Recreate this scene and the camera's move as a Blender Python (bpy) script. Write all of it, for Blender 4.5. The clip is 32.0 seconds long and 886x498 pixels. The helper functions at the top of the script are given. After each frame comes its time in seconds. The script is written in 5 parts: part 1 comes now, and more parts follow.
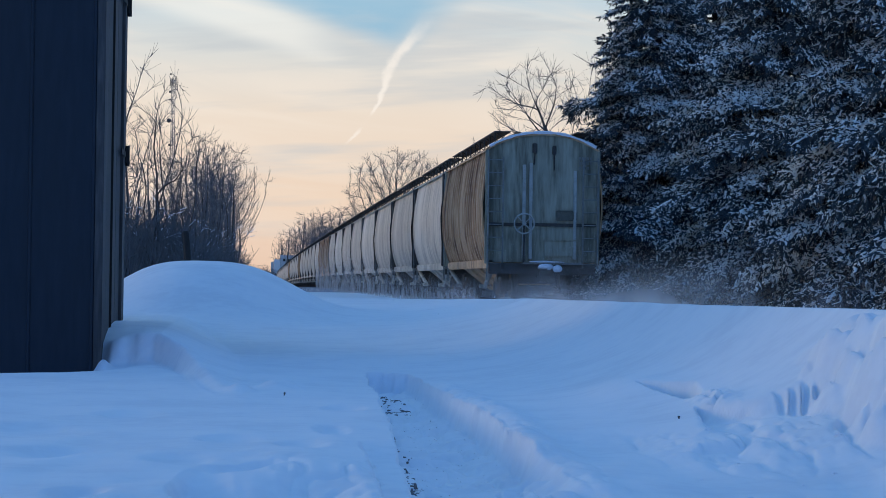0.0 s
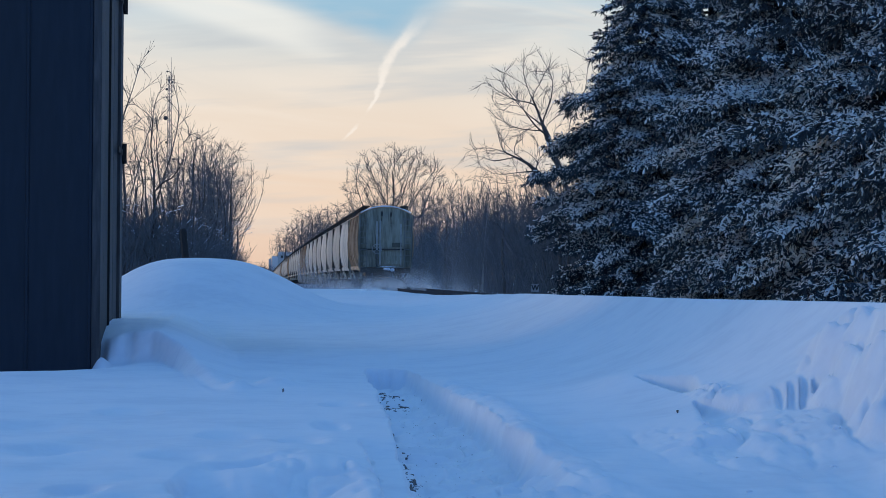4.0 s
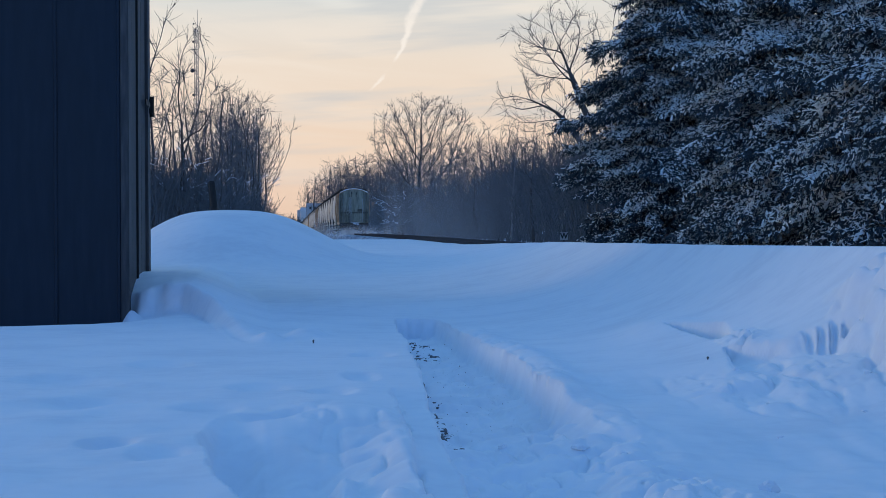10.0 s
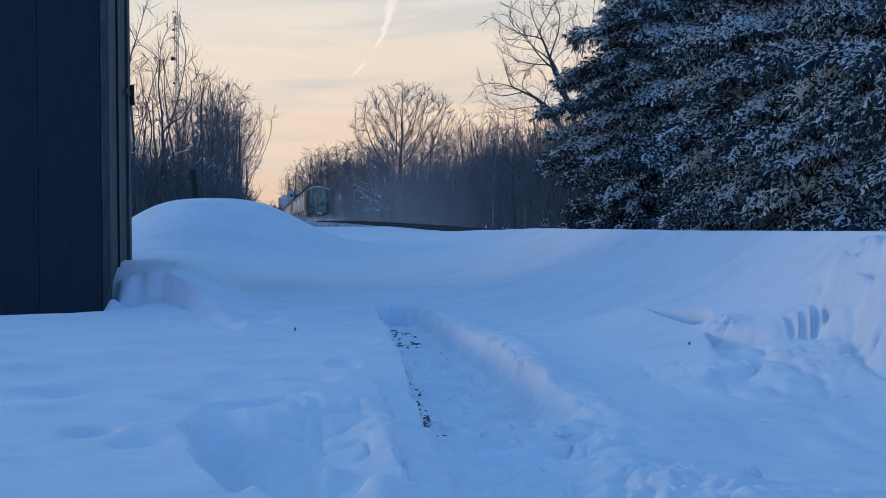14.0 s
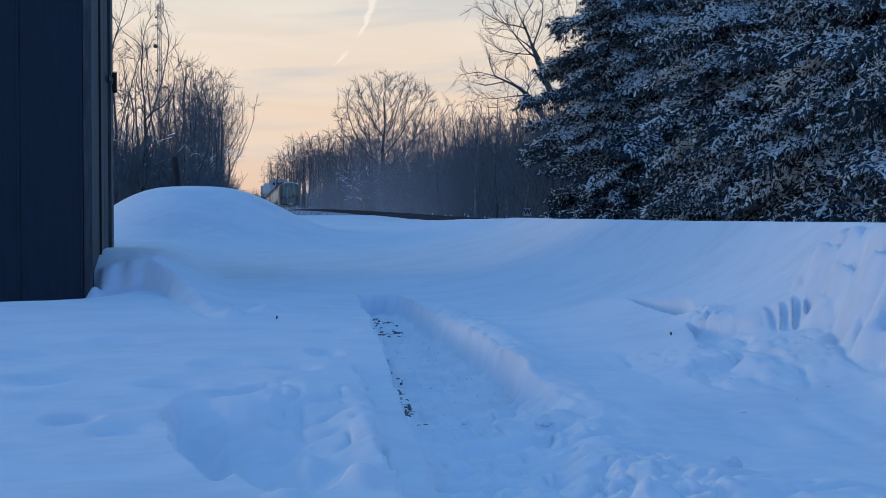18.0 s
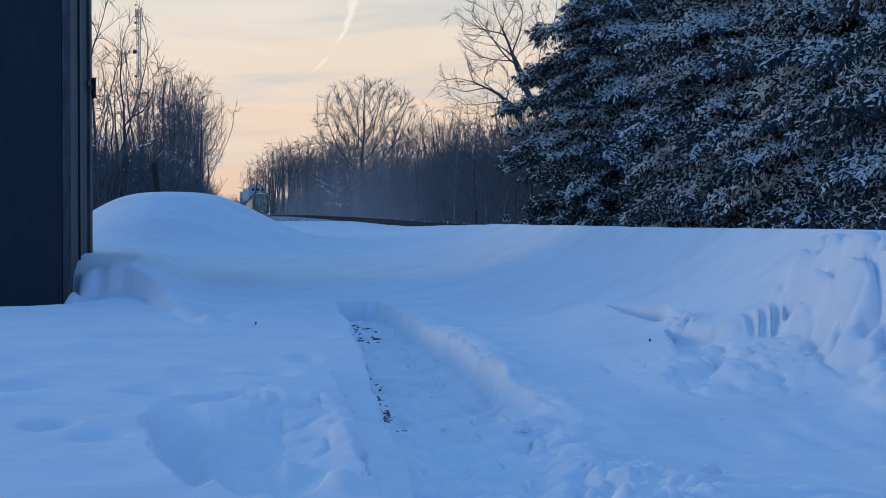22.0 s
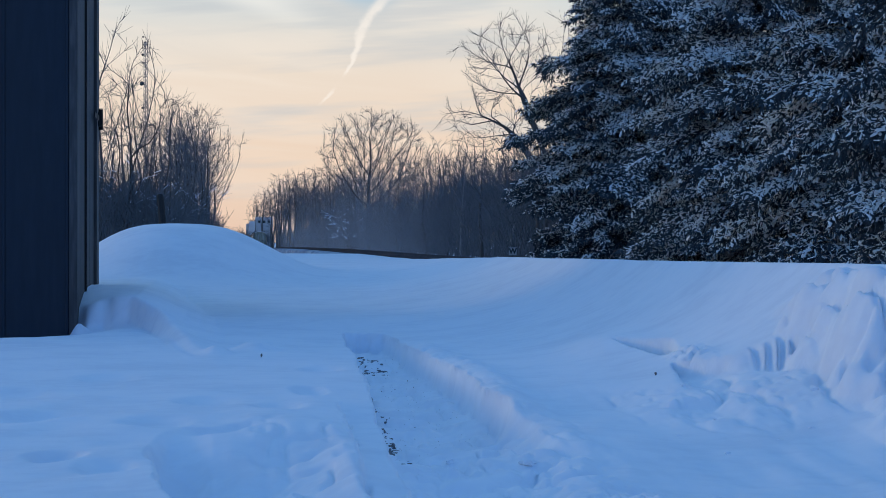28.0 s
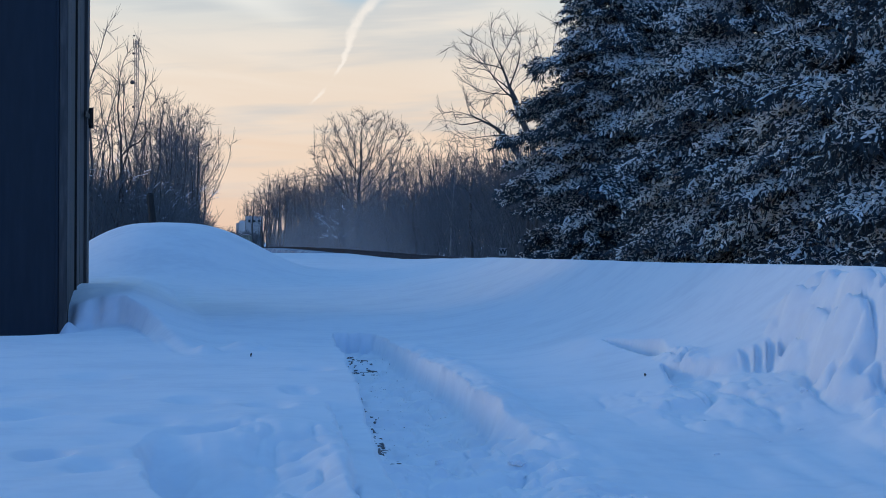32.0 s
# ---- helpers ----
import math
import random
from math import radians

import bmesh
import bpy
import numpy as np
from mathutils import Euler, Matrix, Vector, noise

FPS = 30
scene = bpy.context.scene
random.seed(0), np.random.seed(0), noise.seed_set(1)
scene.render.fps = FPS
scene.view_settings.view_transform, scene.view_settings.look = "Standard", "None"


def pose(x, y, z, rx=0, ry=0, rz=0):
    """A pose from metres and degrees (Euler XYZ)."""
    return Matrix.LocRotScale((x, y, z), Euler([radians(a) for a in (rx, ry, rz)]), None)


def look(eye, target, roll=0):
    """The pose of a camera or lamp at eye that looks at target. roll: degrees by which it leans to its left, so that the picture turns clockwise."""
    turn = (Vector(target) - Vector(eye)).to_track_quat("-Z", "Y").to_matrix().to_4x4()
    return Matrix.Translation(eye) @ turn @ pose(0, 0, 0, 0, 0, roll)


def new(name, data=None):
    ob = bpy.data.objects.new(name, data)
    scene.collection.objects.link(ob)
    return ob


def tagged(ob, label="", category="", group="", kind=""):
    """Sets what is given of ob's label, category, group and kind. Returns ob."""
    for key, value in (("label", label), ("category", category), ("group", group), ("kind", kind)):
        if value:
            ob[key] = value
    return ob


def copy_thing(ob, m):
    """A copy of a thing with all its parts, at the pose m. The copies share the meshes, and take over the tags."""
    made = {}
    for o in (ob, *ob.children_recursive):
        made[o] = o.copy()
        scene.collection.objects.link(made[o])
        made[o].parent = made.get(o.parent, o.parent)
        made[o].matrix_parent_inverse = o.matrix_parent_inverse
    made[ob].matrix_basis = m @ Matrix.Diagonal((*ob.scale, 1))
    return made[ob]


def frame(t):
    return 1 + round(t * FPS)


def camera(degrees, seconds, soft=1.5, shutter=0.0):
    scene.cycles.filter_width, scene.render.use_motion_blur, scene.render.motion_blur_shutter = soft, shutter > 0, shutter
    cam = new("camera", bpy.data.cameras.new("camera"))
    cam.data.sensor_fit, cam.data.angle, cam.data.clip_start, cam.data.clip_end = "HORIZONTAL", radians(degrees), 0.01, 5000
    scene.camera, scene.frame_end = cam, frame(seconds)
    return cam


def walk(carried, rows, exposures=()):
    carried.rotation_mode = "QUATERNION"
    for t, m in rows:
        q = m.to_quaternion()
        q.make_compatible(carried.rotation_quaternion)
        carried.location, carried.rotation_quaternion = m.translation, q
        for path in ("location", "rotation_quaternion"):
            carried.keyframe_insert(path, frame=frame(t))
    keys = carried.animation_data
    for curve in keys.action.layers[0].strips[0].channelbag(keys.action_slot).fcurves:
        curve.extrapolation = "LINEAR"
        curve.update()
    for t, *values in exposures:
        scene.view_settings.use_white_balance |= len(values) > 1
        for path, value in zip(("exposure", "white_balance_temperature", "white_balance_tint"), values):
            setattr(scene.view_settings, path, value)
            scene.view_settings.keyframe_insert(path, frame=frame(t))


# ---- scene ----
# camera: held by a standing watcher, turning a little; the eye stays in one place
EYE = 1.15
cam = camera(19.0, 32.0, soft=0.6)
# seconds, yaw, pitch, roll in degrees; the railway runs along +y
AIM = [
    (0, -4.112, 0.691, 0.802),
    (0.5, -4.148, 0.403, 0.693),
    (1, -4.213, 0.541, 0.635),
    (1.5, -4.234, 0.479, 0.613),
    (2, -4.359, 0.401, 0.565),
    (2.5, -4.356, 0.475, 0.554),
    (3, -4.300, 0.511, 0.556),
    (3.5, -4.157, 0.562, 0.445),
    (5.5, -4.292, 0.623, 0.302),
    (6, -4.250, 0.650, 0.162),
    (6.5, -4.227, 0.783, 0.146),
    (7, -4.361, 0.684, 0.164),
    (7.5, -4.350, 0.521, 0.169),
    (8, -3.963, 0.163, 0.120),
    (8.5, -3.853, -0.249, 0.042),
    (9, -3.564, -0.451, -0.054),
    (9.5, -3.518, -0.467, -0.105),
    (10, -3.545, -0.496, -0.235),
    (10.5, -3.581, -0.648, -0.281),
    (11, -3.569, -0.492, -0.262),
    (11.5, -3.586, -0.470, -0.306),
    (12, -3.626, -0.509, -0.403),
    (12.5, -3.623, -0.499, -0.496),
    (13, -3.629, -0.555, -0.616),
    (13.5, -3.853, -0.631, -0.493),
    (14, -3.946, -0.782, -0.528),
    (14.5, -3.986, -1.063, -0.590),
    (15, -4.071, -0.909, -0.502),
    (15.5, -4.142, -0.799, -0.501),
    (17.5, -4.368, -0.928, -0.255),
    (18, -4.332, -1.021, -0.257),
    (18.5, -4.396, -1.024, -0.224),
    (19, -4.378, -0.955, -0.222),
    (19.5, -4.402, -0.909, -0.218),
    (20, -4.541, -0.949, -0.250),
    (20.5, -4.617, -0.917, -0.328),
    (21, -4.712, -0.955, -0.305),
    (21.5, -4.781, -0.940, -0.197),
    (22, -4.784, -0.889, -0.146),
    (22.5, -4.808, -0.879, -0.137),
    (23, -4.772, -0.817, -0.174),
    (23.5, -4.817, -0.694, -0.152),
    (24, -4.869, -0.648, -0.161),
    (24.5, -4.826, -0.619, -0.152),
    (26.5, -4.704, -0.529, -0.111),
    (27, -4.692, -0.416, -0.080),
    (27.5, -4.615, -0.382, -0.066),
    (28, -4.653, -0.180, 0.066),
    (28.5, -4.771, -0.166, 0.151),
    (29, -5.179, -0.456, 0.231),
    (29.5, -5.408, -0.567, 0.421),
    (30, -5.284, -0.525, 0.319),
    (30.5, -5.006, -0.328, 0.285),
    (31, -4.861, -0.198, 0.218),
    (31.5, -4.873, -0.209, 0.249),
    (32, -4.868, -0.175, 0.321),
]
walk(cam, [(t, pose(0, 0, EYE, 90 + p, 0, w) @ pose(0, 0, 0, 0, 0, r)) for t, w, p, r in AIM])

# ---------------------------------------------------------------- sky and light
def nodes_of(owner):
    owner.use_nodes = True
    tree = owner.node_tree
    tree.nodes.clear()
    return tree


class Net:
    """Short hand for a node tree."""

    def __init__(self, tree):
        self.t = tree

    def n(self, kind):
        return self.t.nodes.new(kind)

    def put(self, socket, value):
        if isinstance(value, bpy.types.NodeSocket):
            self.t.links.new(value, socket)
        elif value is not None:
            socket.default_value = value

    def math(self, op, a, b=None, c=None, clamp=False):
        m = self.n("ShaderNodeMath")
        m.operation, m.use_clamp = op, clamp
        for i, v in enumerate((a, b, c)):
            self.put(m.inputs[i], v)
        return m.outputs[0]

    def step(self, value, lo, hi, a=0.0, b=1.0):
        m = self.n("ShaderNodeMapRange")
        m.interpolation_type = "SMOOTHSTEP"
        for i, v in enumerate((value, lo, hi, a, b)):
            self.put(m.inputs[i], v)
        return m.outputs[0]

    def ramp(self, value, stops):
        r = self.n("ShaderNodeValToRGB")
        while len(r.color_ramp.elements) < len(stops):
            r.color_ramp.elements.new(0.5)
        for e, (p, c) in zip(r.color_ramp.elements, stops):
            e.position, e.color = p, (*c, 1)
        self.put(r.inputs[0], value)
        return r.outputs[0]

    def mix(self, fac, a, b, blend="MIX"):
        m = self.n("ShaderNodeMix")
        m.data_type, m.blend_type = "RGBA", blend
        self.put(m.inputs[0], fac)
        for socket, v in ((m.inputs[6], a), (m.inputs[7], b)):
            self.put(socket, (*v, 1) if isinstance(v, tuple) else v)
        return m.outputs[2]

    def noise(self, vector, scale, detail=4.0, rough=0.55, warp=0.0):
        x = self.n("ShaderNodeTexNoise")
        self.put(x.inputs["Vector"], vector)
        self.put(x.inputs["Scale"], scale)
        self.put(x.inputs["Detail"], detail)
        self.put(x.inputs["Roughness"], rough)
        self.put(x.inputs["Distortion"], warp)
        return x.outputs["Fac"]

    def comb(self, x, y, z):
        m = self.n("ShaderNodeCombineXYZ")
        for i, v in enumerate((x, y, z)):
            self.put(m.inputs[i], v)
        return m.outputs[0]


SUN_AZ, SUN_EL = 48.0, 6.0  # degrees to the left of the railway's line, and above the horizon

world = bpy.data.worlds.new("dusk_sky")
scene.world = world
w = Net(nodes_of(world))
coords = w.n("ShaderNodeTexCoord").outputs["Generated"]
sep = w.n("ShaderNodeSeparateXYZ")
w.put(sep.inputs[0], coords)
dx, dy, dz = sep.outputs
up = w.math("MAXIMUM", dz, 0.0)
ahead = w.math("MAXIMUM", dy, 0.05)
u = w.math("DIVIDE", dx, ahead)
v = w.math("DIVIDE", dz, ahead)
# warm towards the west, blue overhead and behind
warm = w.ramp(up, [(0.0, (0.80, 0.57, 0.44)), (0.03, (0.84, 0.65, 0.51)), (0.062, (0.83, 0.71, 0.60)), (0.088, (0.68, 0.70, 0.69)),
                   (0.115, (0.46, 0.62, 0.74)), (0.25, (0.12, 0.32, 0.77)), (1.0, (0.036, 0.215, 0.71))])
cold = w.ramp(up, [(0.0, (0.33, 0.41, 0.56)), (0.12, (0.29, 0.40, 0.59)), (0.3, (0.14, 0.28, 0.61)), (1.0, (0.036, 0.215, 0.71))])
west = w.math("ADD", w.math("MULTIPLY", dx, -0.55), w.math("MULTIPLY", dy, 0.84))
side = w.step(west, -0.5, 0.75)
base = w.mix(side, cold, warm)
# a brighter glow where the sun has gone down behind the hedge
toward = w.math("ADD", w.math("MULTIPLY", dx, -math.sin(radians(SUN_AZ))), w.math("MULTIPLY", dy, math.cos(radians(SUN_AZ))))
glow_fac = w.math("MULTIPLY", w.math("POWER", w.math("MAXIMUM", toward, 0.0), 14.0), w.step(dz, 0.40, 0.05))
base = w.mix(glow_fac, base, (1.9, 1.4, 1.0))
# thin bands of cirrus, drawn out along the horizon
band = w.comb(w.math("MULTIPLY", u, 9.0), w.math("MULTIPLY", w.math("ADD", v, w.math("MULTIPLY", u, 0.10)), 62.0), 0.0)
streak = w.step(w.noise(band, 1.0, 5.0, 0.5, 0.6), 0.40, 0.68)
fine = w.noise(w.comb(w.math("MULTIPLY", u, 40.0), w.math("MULTIPLY", v, 190.0), 2.0), 1.0, 3.0)
low = w.math("MULTIPLY", w.step(v, 0.0, 0.03), w.math("MULTIPLY", w.step(v, 0.24, 0.14), w.step(dy, 0.2, 0.5)))
base = w.mix(w.math("MULTIPLY", w.math("MULTIPLY", streak, low), 0.50), base, (0.90, 0.80, 0.70))
grey = w.step(w.noise(w.comb(w.math("MULTIPLY", u, 7.0), w.math("MULTIPLY", w.math("SUBTRACT", v, w.math("MULTIPLY", u, 0.06)), 75.0), 7.3), 1.0, 4.0), 0.47, 0.66)
base = w.mix(w.math("MULTIPLY", w.math("MULTIPLY", grey, low), 0.55), base, (0.52, 0.56, 0.60))
# a patch of clear blue, with a bright bank on its lower left
patch = w.math("MULTIPLY", w.step(w.math("ADD", v, w.math("MULTIPLY", u, 0.35)), 0.102, 0.112), w.step(w.math("SUBTRACT", v, w.math("MULTIPLY", u, 0.9)), 0.028, 0.052))
patch = w.math("MULTIPLY", w.math("MULTIPLY", patch, w.math("GREATER_THAN", dy, 0.2)), w.step(fine, 0.15, 0.6, 0.75, 1.0))
base = w.mix(w.math("MULTIPLY", patch, 0.85), base, (0.27, 0.50, 0.68))
bank = w.math("ADD", v, w.math("MULTIPLY", u, 0.30))
bank = w.math("MULTIPLY", w.step(bank, 0.086, 0.094), w.step(bank, 0.108, 0.100))
bank = w.math("MULTIPLY", bank, w.math("MULTIPLY", w.step(u, 0.04, 0.01), w.math("GREATER_THAN", dy, 0.5)))
base = w.mix(w.math("MULTIPLY", bank, 0.6), base, (0.92, 0.90, 0.84))
# a short condensation trail
line = w.ramp(w.math("MULTIPLY_ADD", v, 10.0, 0.0), [(0.50, (0.331,) * 3), (0.553, (0.385,) * 3), (0.60, (0.425,) * 3), (0.68, (0.470,) * 3), (0.83, (0.520,) * 3), (0.98, (0.640,) * 3)])
sepc = w.n("ShaderNodeSeparateColor")
w.put(sepc.inputs[0], line)
wob = w.math("MULTIPLY_ADD", w.noise(w.comb(u, v, 0.0), 160.0, 3.0), 0.004, -0.002)
off = w.math("ABSOLUTE", w.math("ADD", w.math("SUBTRACT", u, w.math("MULTIPLY", sepc.outputs[0], 0.1)), wob))
wide = w.step(v, 0.064, 0.097, 0.0012, 0.0048)
trail = w.step(w.math("DIVIDE", off, wide), 1.0, 0.15)
trail = w.math("MULTIPLY", trail, w.math("MULTIPLY", w.step(v, 0.0505, 0.054), w.math("MULTIPLY", w.step(v, 0.103, 0.085), w.step(w.math("ABSOLUTE", w.math("SUBTRACT", v, 0.0598)), 0.0015, 0.005, 0.04, 1.0))))
trail = w.math("MULTIPLY", trail, w.step(w.noise(w.comb(u, v, 3.0), 90.0, 4.0), 0.25, 0.55, 0.45, 1.0))
base = w.mix(w.math("MULTIPLY", w.math("MULTIPLY", trail, w.math("GREATER_THAN", dy, 0.5)), 0.7), base, (0.98, 0.90, 0.82))
glow = w.n("ShaderNodeBackground")
w.put(glow.inputs[0], base)
glow.inputs[1].default_value = 1.0
air = w.n("ShaderNodeTexSky")
air.sky_type, air.sun_disc, air.sun_elevation, air.sun_rotation = "NISHITA", False, radians(SUN_EL), radians(-SUN_AZ)
blue = w.n("ShaderNodeBackground")
w.put(blue.inputs[0], air.outputs[0])
blue.inputs[1].default_value = 0.004
both = w.n("ShaderNodeAddShader")
w.put(both.inputs[0], glow.outputs[0])
w.put(both.inputs[1], blue.outputs[0])
w.put(w.n("ShaderNodeOutputWorld").inputs[0], both.outputs[0])

sun = new("sun", bpy.data.lights.new("sun", "SUN"))
sun.data.energy, sun.data.angle, sun.data.color = 0.40, radians(14), (1.0, 0.86, 0.74)
sun.matrix_world = look((0, 0, 0), (math.sin(radians(SUN_AZ)), -math.cos(radians(SUN_AZ)), -math.tan(radians(SUN_EL))))
scene.view_settings.exposure = 0.0


# ---------------------------------------------------------------- materials
def material(name, stops, scale=3.0, fine=40.0, rough=(0.6, 0.8), bump=0.2, metal=0.0, stretch=(1, 1, 1), spread=0.0, dist=0.01, sheen=0.0):
    """Colour from a coarse and a fine noise, with relief; stretch draws the pattern out; spread varies it from object to object."""
    m = bpy.data.materials.new(name)
    k = Net(nodes_of(m))
    co = k.n("ShaderNodeTexCoord").outputs["Object"]
    mp = k.n("ShaderNodeMapping")
    k.put(mp.inputs[0], co)
    mp.inputs["Scale"].default_value = stretch
    a = k.noise(mp.outputs[0], scale, 5.0, 0.6)
    b = k.noise(mp.outputs[0], fine, 3.0, 0.6)
    f = k.math("ADD", k.math("MULTIPLY", a, 0.65), k.math("MULTIPLY", b, 0.35))
    f = k.step(f, 0.32, 0.68)
    c = k.ramp(f, [(i / max(1, len(stops) - 1), s) for i, s in enumerate(stops)])
    if spread:
        hsv = k.n("ShaderNodeHueSaturation")
        rnd = k.n("ShaderNodeObjectInfo").outputs["Random"]
        k.put(hsv.inputs["Value"], k.math("MULTIPLY_ADD", rnd, 2 * spread, 1 - spread))
        k.put(hsv.inputs["Color"], c)
        c = hsv.outputs[0]
    p = k.n("ShaderNodeBsdfPrincipled")
    k.put(p.inputs["Base Color"], c)
    k.put(p.inputs["Roughness"], k.step(a, 0.3, 0.7, *rough))
    p.inputs["Metallic"].default_value = metal
    if sheen:
        p.inputs["Sheen Weight"].default_value = sheen
    bu = k.n("ShaderNodeBump")
    bu.inputs["Strength"].default_value, bu.inputs["Distance"].default_value = bump, dist
    k.put(bu.inputs["Height"], k.math("ADD", a, k.math("MULTIPLY", b, 0.5)))
    k.put(p.inputs["Normal"], bu.outputs[0])
    k.put(k.n("ShaderNodeOutputMaterial").inputs[0], p.outputs[0])
    return m


SNOW = material("snow", [(0.78, 0.80, 0.83), (0.84, 0.86, 0.88), (0.88, 0.89, 0.90)], 0.8, 5.0, (0.75, 0.95), 0.05, dist=0.02)
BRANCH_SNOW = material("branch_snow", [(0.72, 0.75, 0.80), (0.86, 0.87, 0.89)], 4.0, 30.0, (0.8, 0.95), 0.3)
# the warmer light on the spruces is put into this snow's tint
WARM_SNOW = material("light_tinted_branch_snow", [(0.93, 0.88, 0.81), (0.98, 0.94, 0.88)], 5.0, 40.0, (0.85, 0.95), 0.3)
BARK = material("bark", [(0.045, 0.038, 0.034), (0.095, 0.080, 0.070), (0.15, 0.13, 0.115)], 2.0, 18.0, (0.8, 0.95), 0.4, stretch=(1, 1, 0.3), spread=0.25)
PALE_BARK = material("pale_bark", [(0.11, 0.10, 0.09), (0.26, 0.24, 0.22), (0.34, 0.32, 0.30)], 2.0, 18.0, (0.8, 0.95), 0.4, stretch=(1, 1, 0.3))
TWIG = material("twig", [(0.085, 0.082, 0.082), (0.175, 0.168, 0.168)], 1.0, 9.0, (0.85, 0.95), 0.2, spread=0.2)
NEEDLE = material("needle", [(0.014, 0.025, 0.032), (0.034, 0.052, 0.063), (0.075, 0.102, 0.120)], 1.2, 16.0, (0.7, 0.9), 0.3, spread=0.25)
SIDING = material("dark_siding", [(0.009, 0.017, 0.028), (0.014, 0.024, 0.038), (0.020, 0.031, 0.046)], 0.8, 9.0, (0.75, 0.92), 0.15, stretch=(1, 1, 0.15))
TRIM = material("weathered_trim", [(0.034, 0.034, 0.037), (0.062, 0.060, 0.062), (0.11, 0.102, 0.10)], 2.0, 16.0, (0.7, 0.9), 0.3, stretch=(1, 1, 0.12))
IRON = material("black_iron", [(0.012, 0.012, 0.013), (0.03, 0.028, 0.026)], 3.0, 30.0, (0.5, 0.8), 0.3, metal=0.4)
STEEL = material("dirty_steel", [(0.035, 0.032, 0.030), (0.085, 0.075, 0.068)], 2.0, 20.0, (0.6, 0.85), 0.3)
RAIL = material("rail_steel", [(0.05, 0.052, 0.058), (0.10, 0.10, 0.108)], 3.0, 30.0, (0.7, 0.9), 0.2)
LADDER = material("galvanised_ladder", [(0.15, 0.155, 0.14), (0.26, 0.27, 0.25)], 3.0, 25.0, (0.5, 0.7), 0.2)
TAN = material("tan_paint", [(0.16, 0.075, 0.038), (0.50, 0.285, 0.145), (0.72, 0.49, 0.30)], 1.6, 9.0, (0.6, 0.85), 0.15, stretch=(1, 2.6, 0.10))
GREY = material("grey_paint", [(0.21, 0.17, 0.13), (0.50, 0.425, 0.335), (0.62, 0.54, 0.445)], 0.7, 6.0, (0.55, 0.8), 0.15, stretch=(1, 1, 0.2))
WHITE = material("white_paint", [(0.27, 0.22, 0.17), (0.60, 0.52, 0.415), (0.72, 0.635, 0.53)], 0.6, 5.0, (0.55, 0.8), 0.15, stretch=(1, 1, 0.2))
END = material("grey_green_end", [(0.11, 0.108, 0.076), (0.29, 0.285, 0.215), (0.42, 0.41, 0.32)], 1.0, 7.0, (0.6, 0.85), 0.15, stretch=(1.6, 1, 0.22))
END_DIRT = material("grimy_end", [(0.06, 0.058, 0.045), (0.16, 0.155, 0.125)], 2.0, 12.0, (0.7, 0.9), 0.2)
PALE_END = material("pale_end_fittings", [(0.30, 0.31, 0.28), (0.46, 0.47, 0.44)], 3.0, 25.0, (0.6, 0.8), 0.2)
SIGN_WHITE = material("sign_white", [(0.30, 0.30, 0.29), (0.42, 0.42, 0.41)], 3.0, 30.0, (0.5, 0.7), 0.1)
SIGN_BLACK = material("sign_black", [(0.015, 0.015, 0.015), (0.03, 0.03, 0.03)], 3.0, 30.0, (0.5, 0.7), 0.1)
GALV = material("tower_steel", [(0.16, 0.15, 0.15), (0.26, 0.25, 0.25)], 2.0, 20.0, (0.5, 0.7), 0.1, metal=0.3)
WOOD = material("old_post", [(0.014, 0.013, 0.012), (0.035, 0.031, 0.028)], 2.0, 20.0, (0.8, 0.95), 0.4, stretch=(1, 1, 0.15))
# earth, and also the dark pieces that stand for shaded gaps in the snow
SOIL_AND_GAP = material("frozen_soil_and_gap_shade", [(0.095, 0.090, 0.090), (0.21, 0.20, 0.20)], 6.0, 40.0, (0.8, 0.95), 0.5)
BALLAST = material("snowy_ballast", [(0.16, 0.19, 0.23), (0.32, 0.35, 0.40), (0.56, 0.59, 0.63)], 0.5, 6.0, (0.85, 0.95), 0.4, stretch=(1, 0.2, 1))
SIDING_PALE = material("pale_siding", [(0.66, 0.62, 0.57), (0.78, 0.74, 0.69)], 0.3, 3.0, (0.7, 0.9), 0.1)
CONCRETE = material("pale_concrete", [(0.44, 0.42, 0.40), (0.56, 0.54, 0.51)], 0.3, 3.0, (0.7, 0.9), 0.1)
for dull, gloss in ((BALLAST, 0.0), (SNOW, 0.05), (RAIL, 0.0)):
    dull.node_tree.nodes["Principled BSDF"].inputs["Specular IOR Level"].default_value = gloss


# ---------------------------------------------------------------- mesh helpers
def mesh_of(name, verts, faces, mats, smooth=False, index=None):
    me = bpy.data.meshes.new(name)
    me.from_pydata(verts, [], faces)
    for m in mats if isinstance(mats, (list, tuple)) else [mats]:
        me.materials.append(m)
    if index is not None:
        me.polygons.foreach_set("material_index", index)
    if smooth:
        me.polygons.foreach_set("use_smooth", [True] * len(me.polygons))
    me.update()
    return me


def child(name, data, parent, m=None, label=""):
    ob = new(name, data)
    ob.parent = parent
    if m is not None:
        ob.matrix_basis = m
    return tagged(ob, label)


def part(name, bm, mat, parent, label="", m=None, smooth=False):
    me = bpy.data.meshes.new(name)
    bm.to_mesh(me)
    bm.free()
    me.materials.append(mat)
    if smooth:
        me.polygons.foreach_set("use_smooth", [True] * len(me.polygons))
    return child(name, me, parent, m, label)


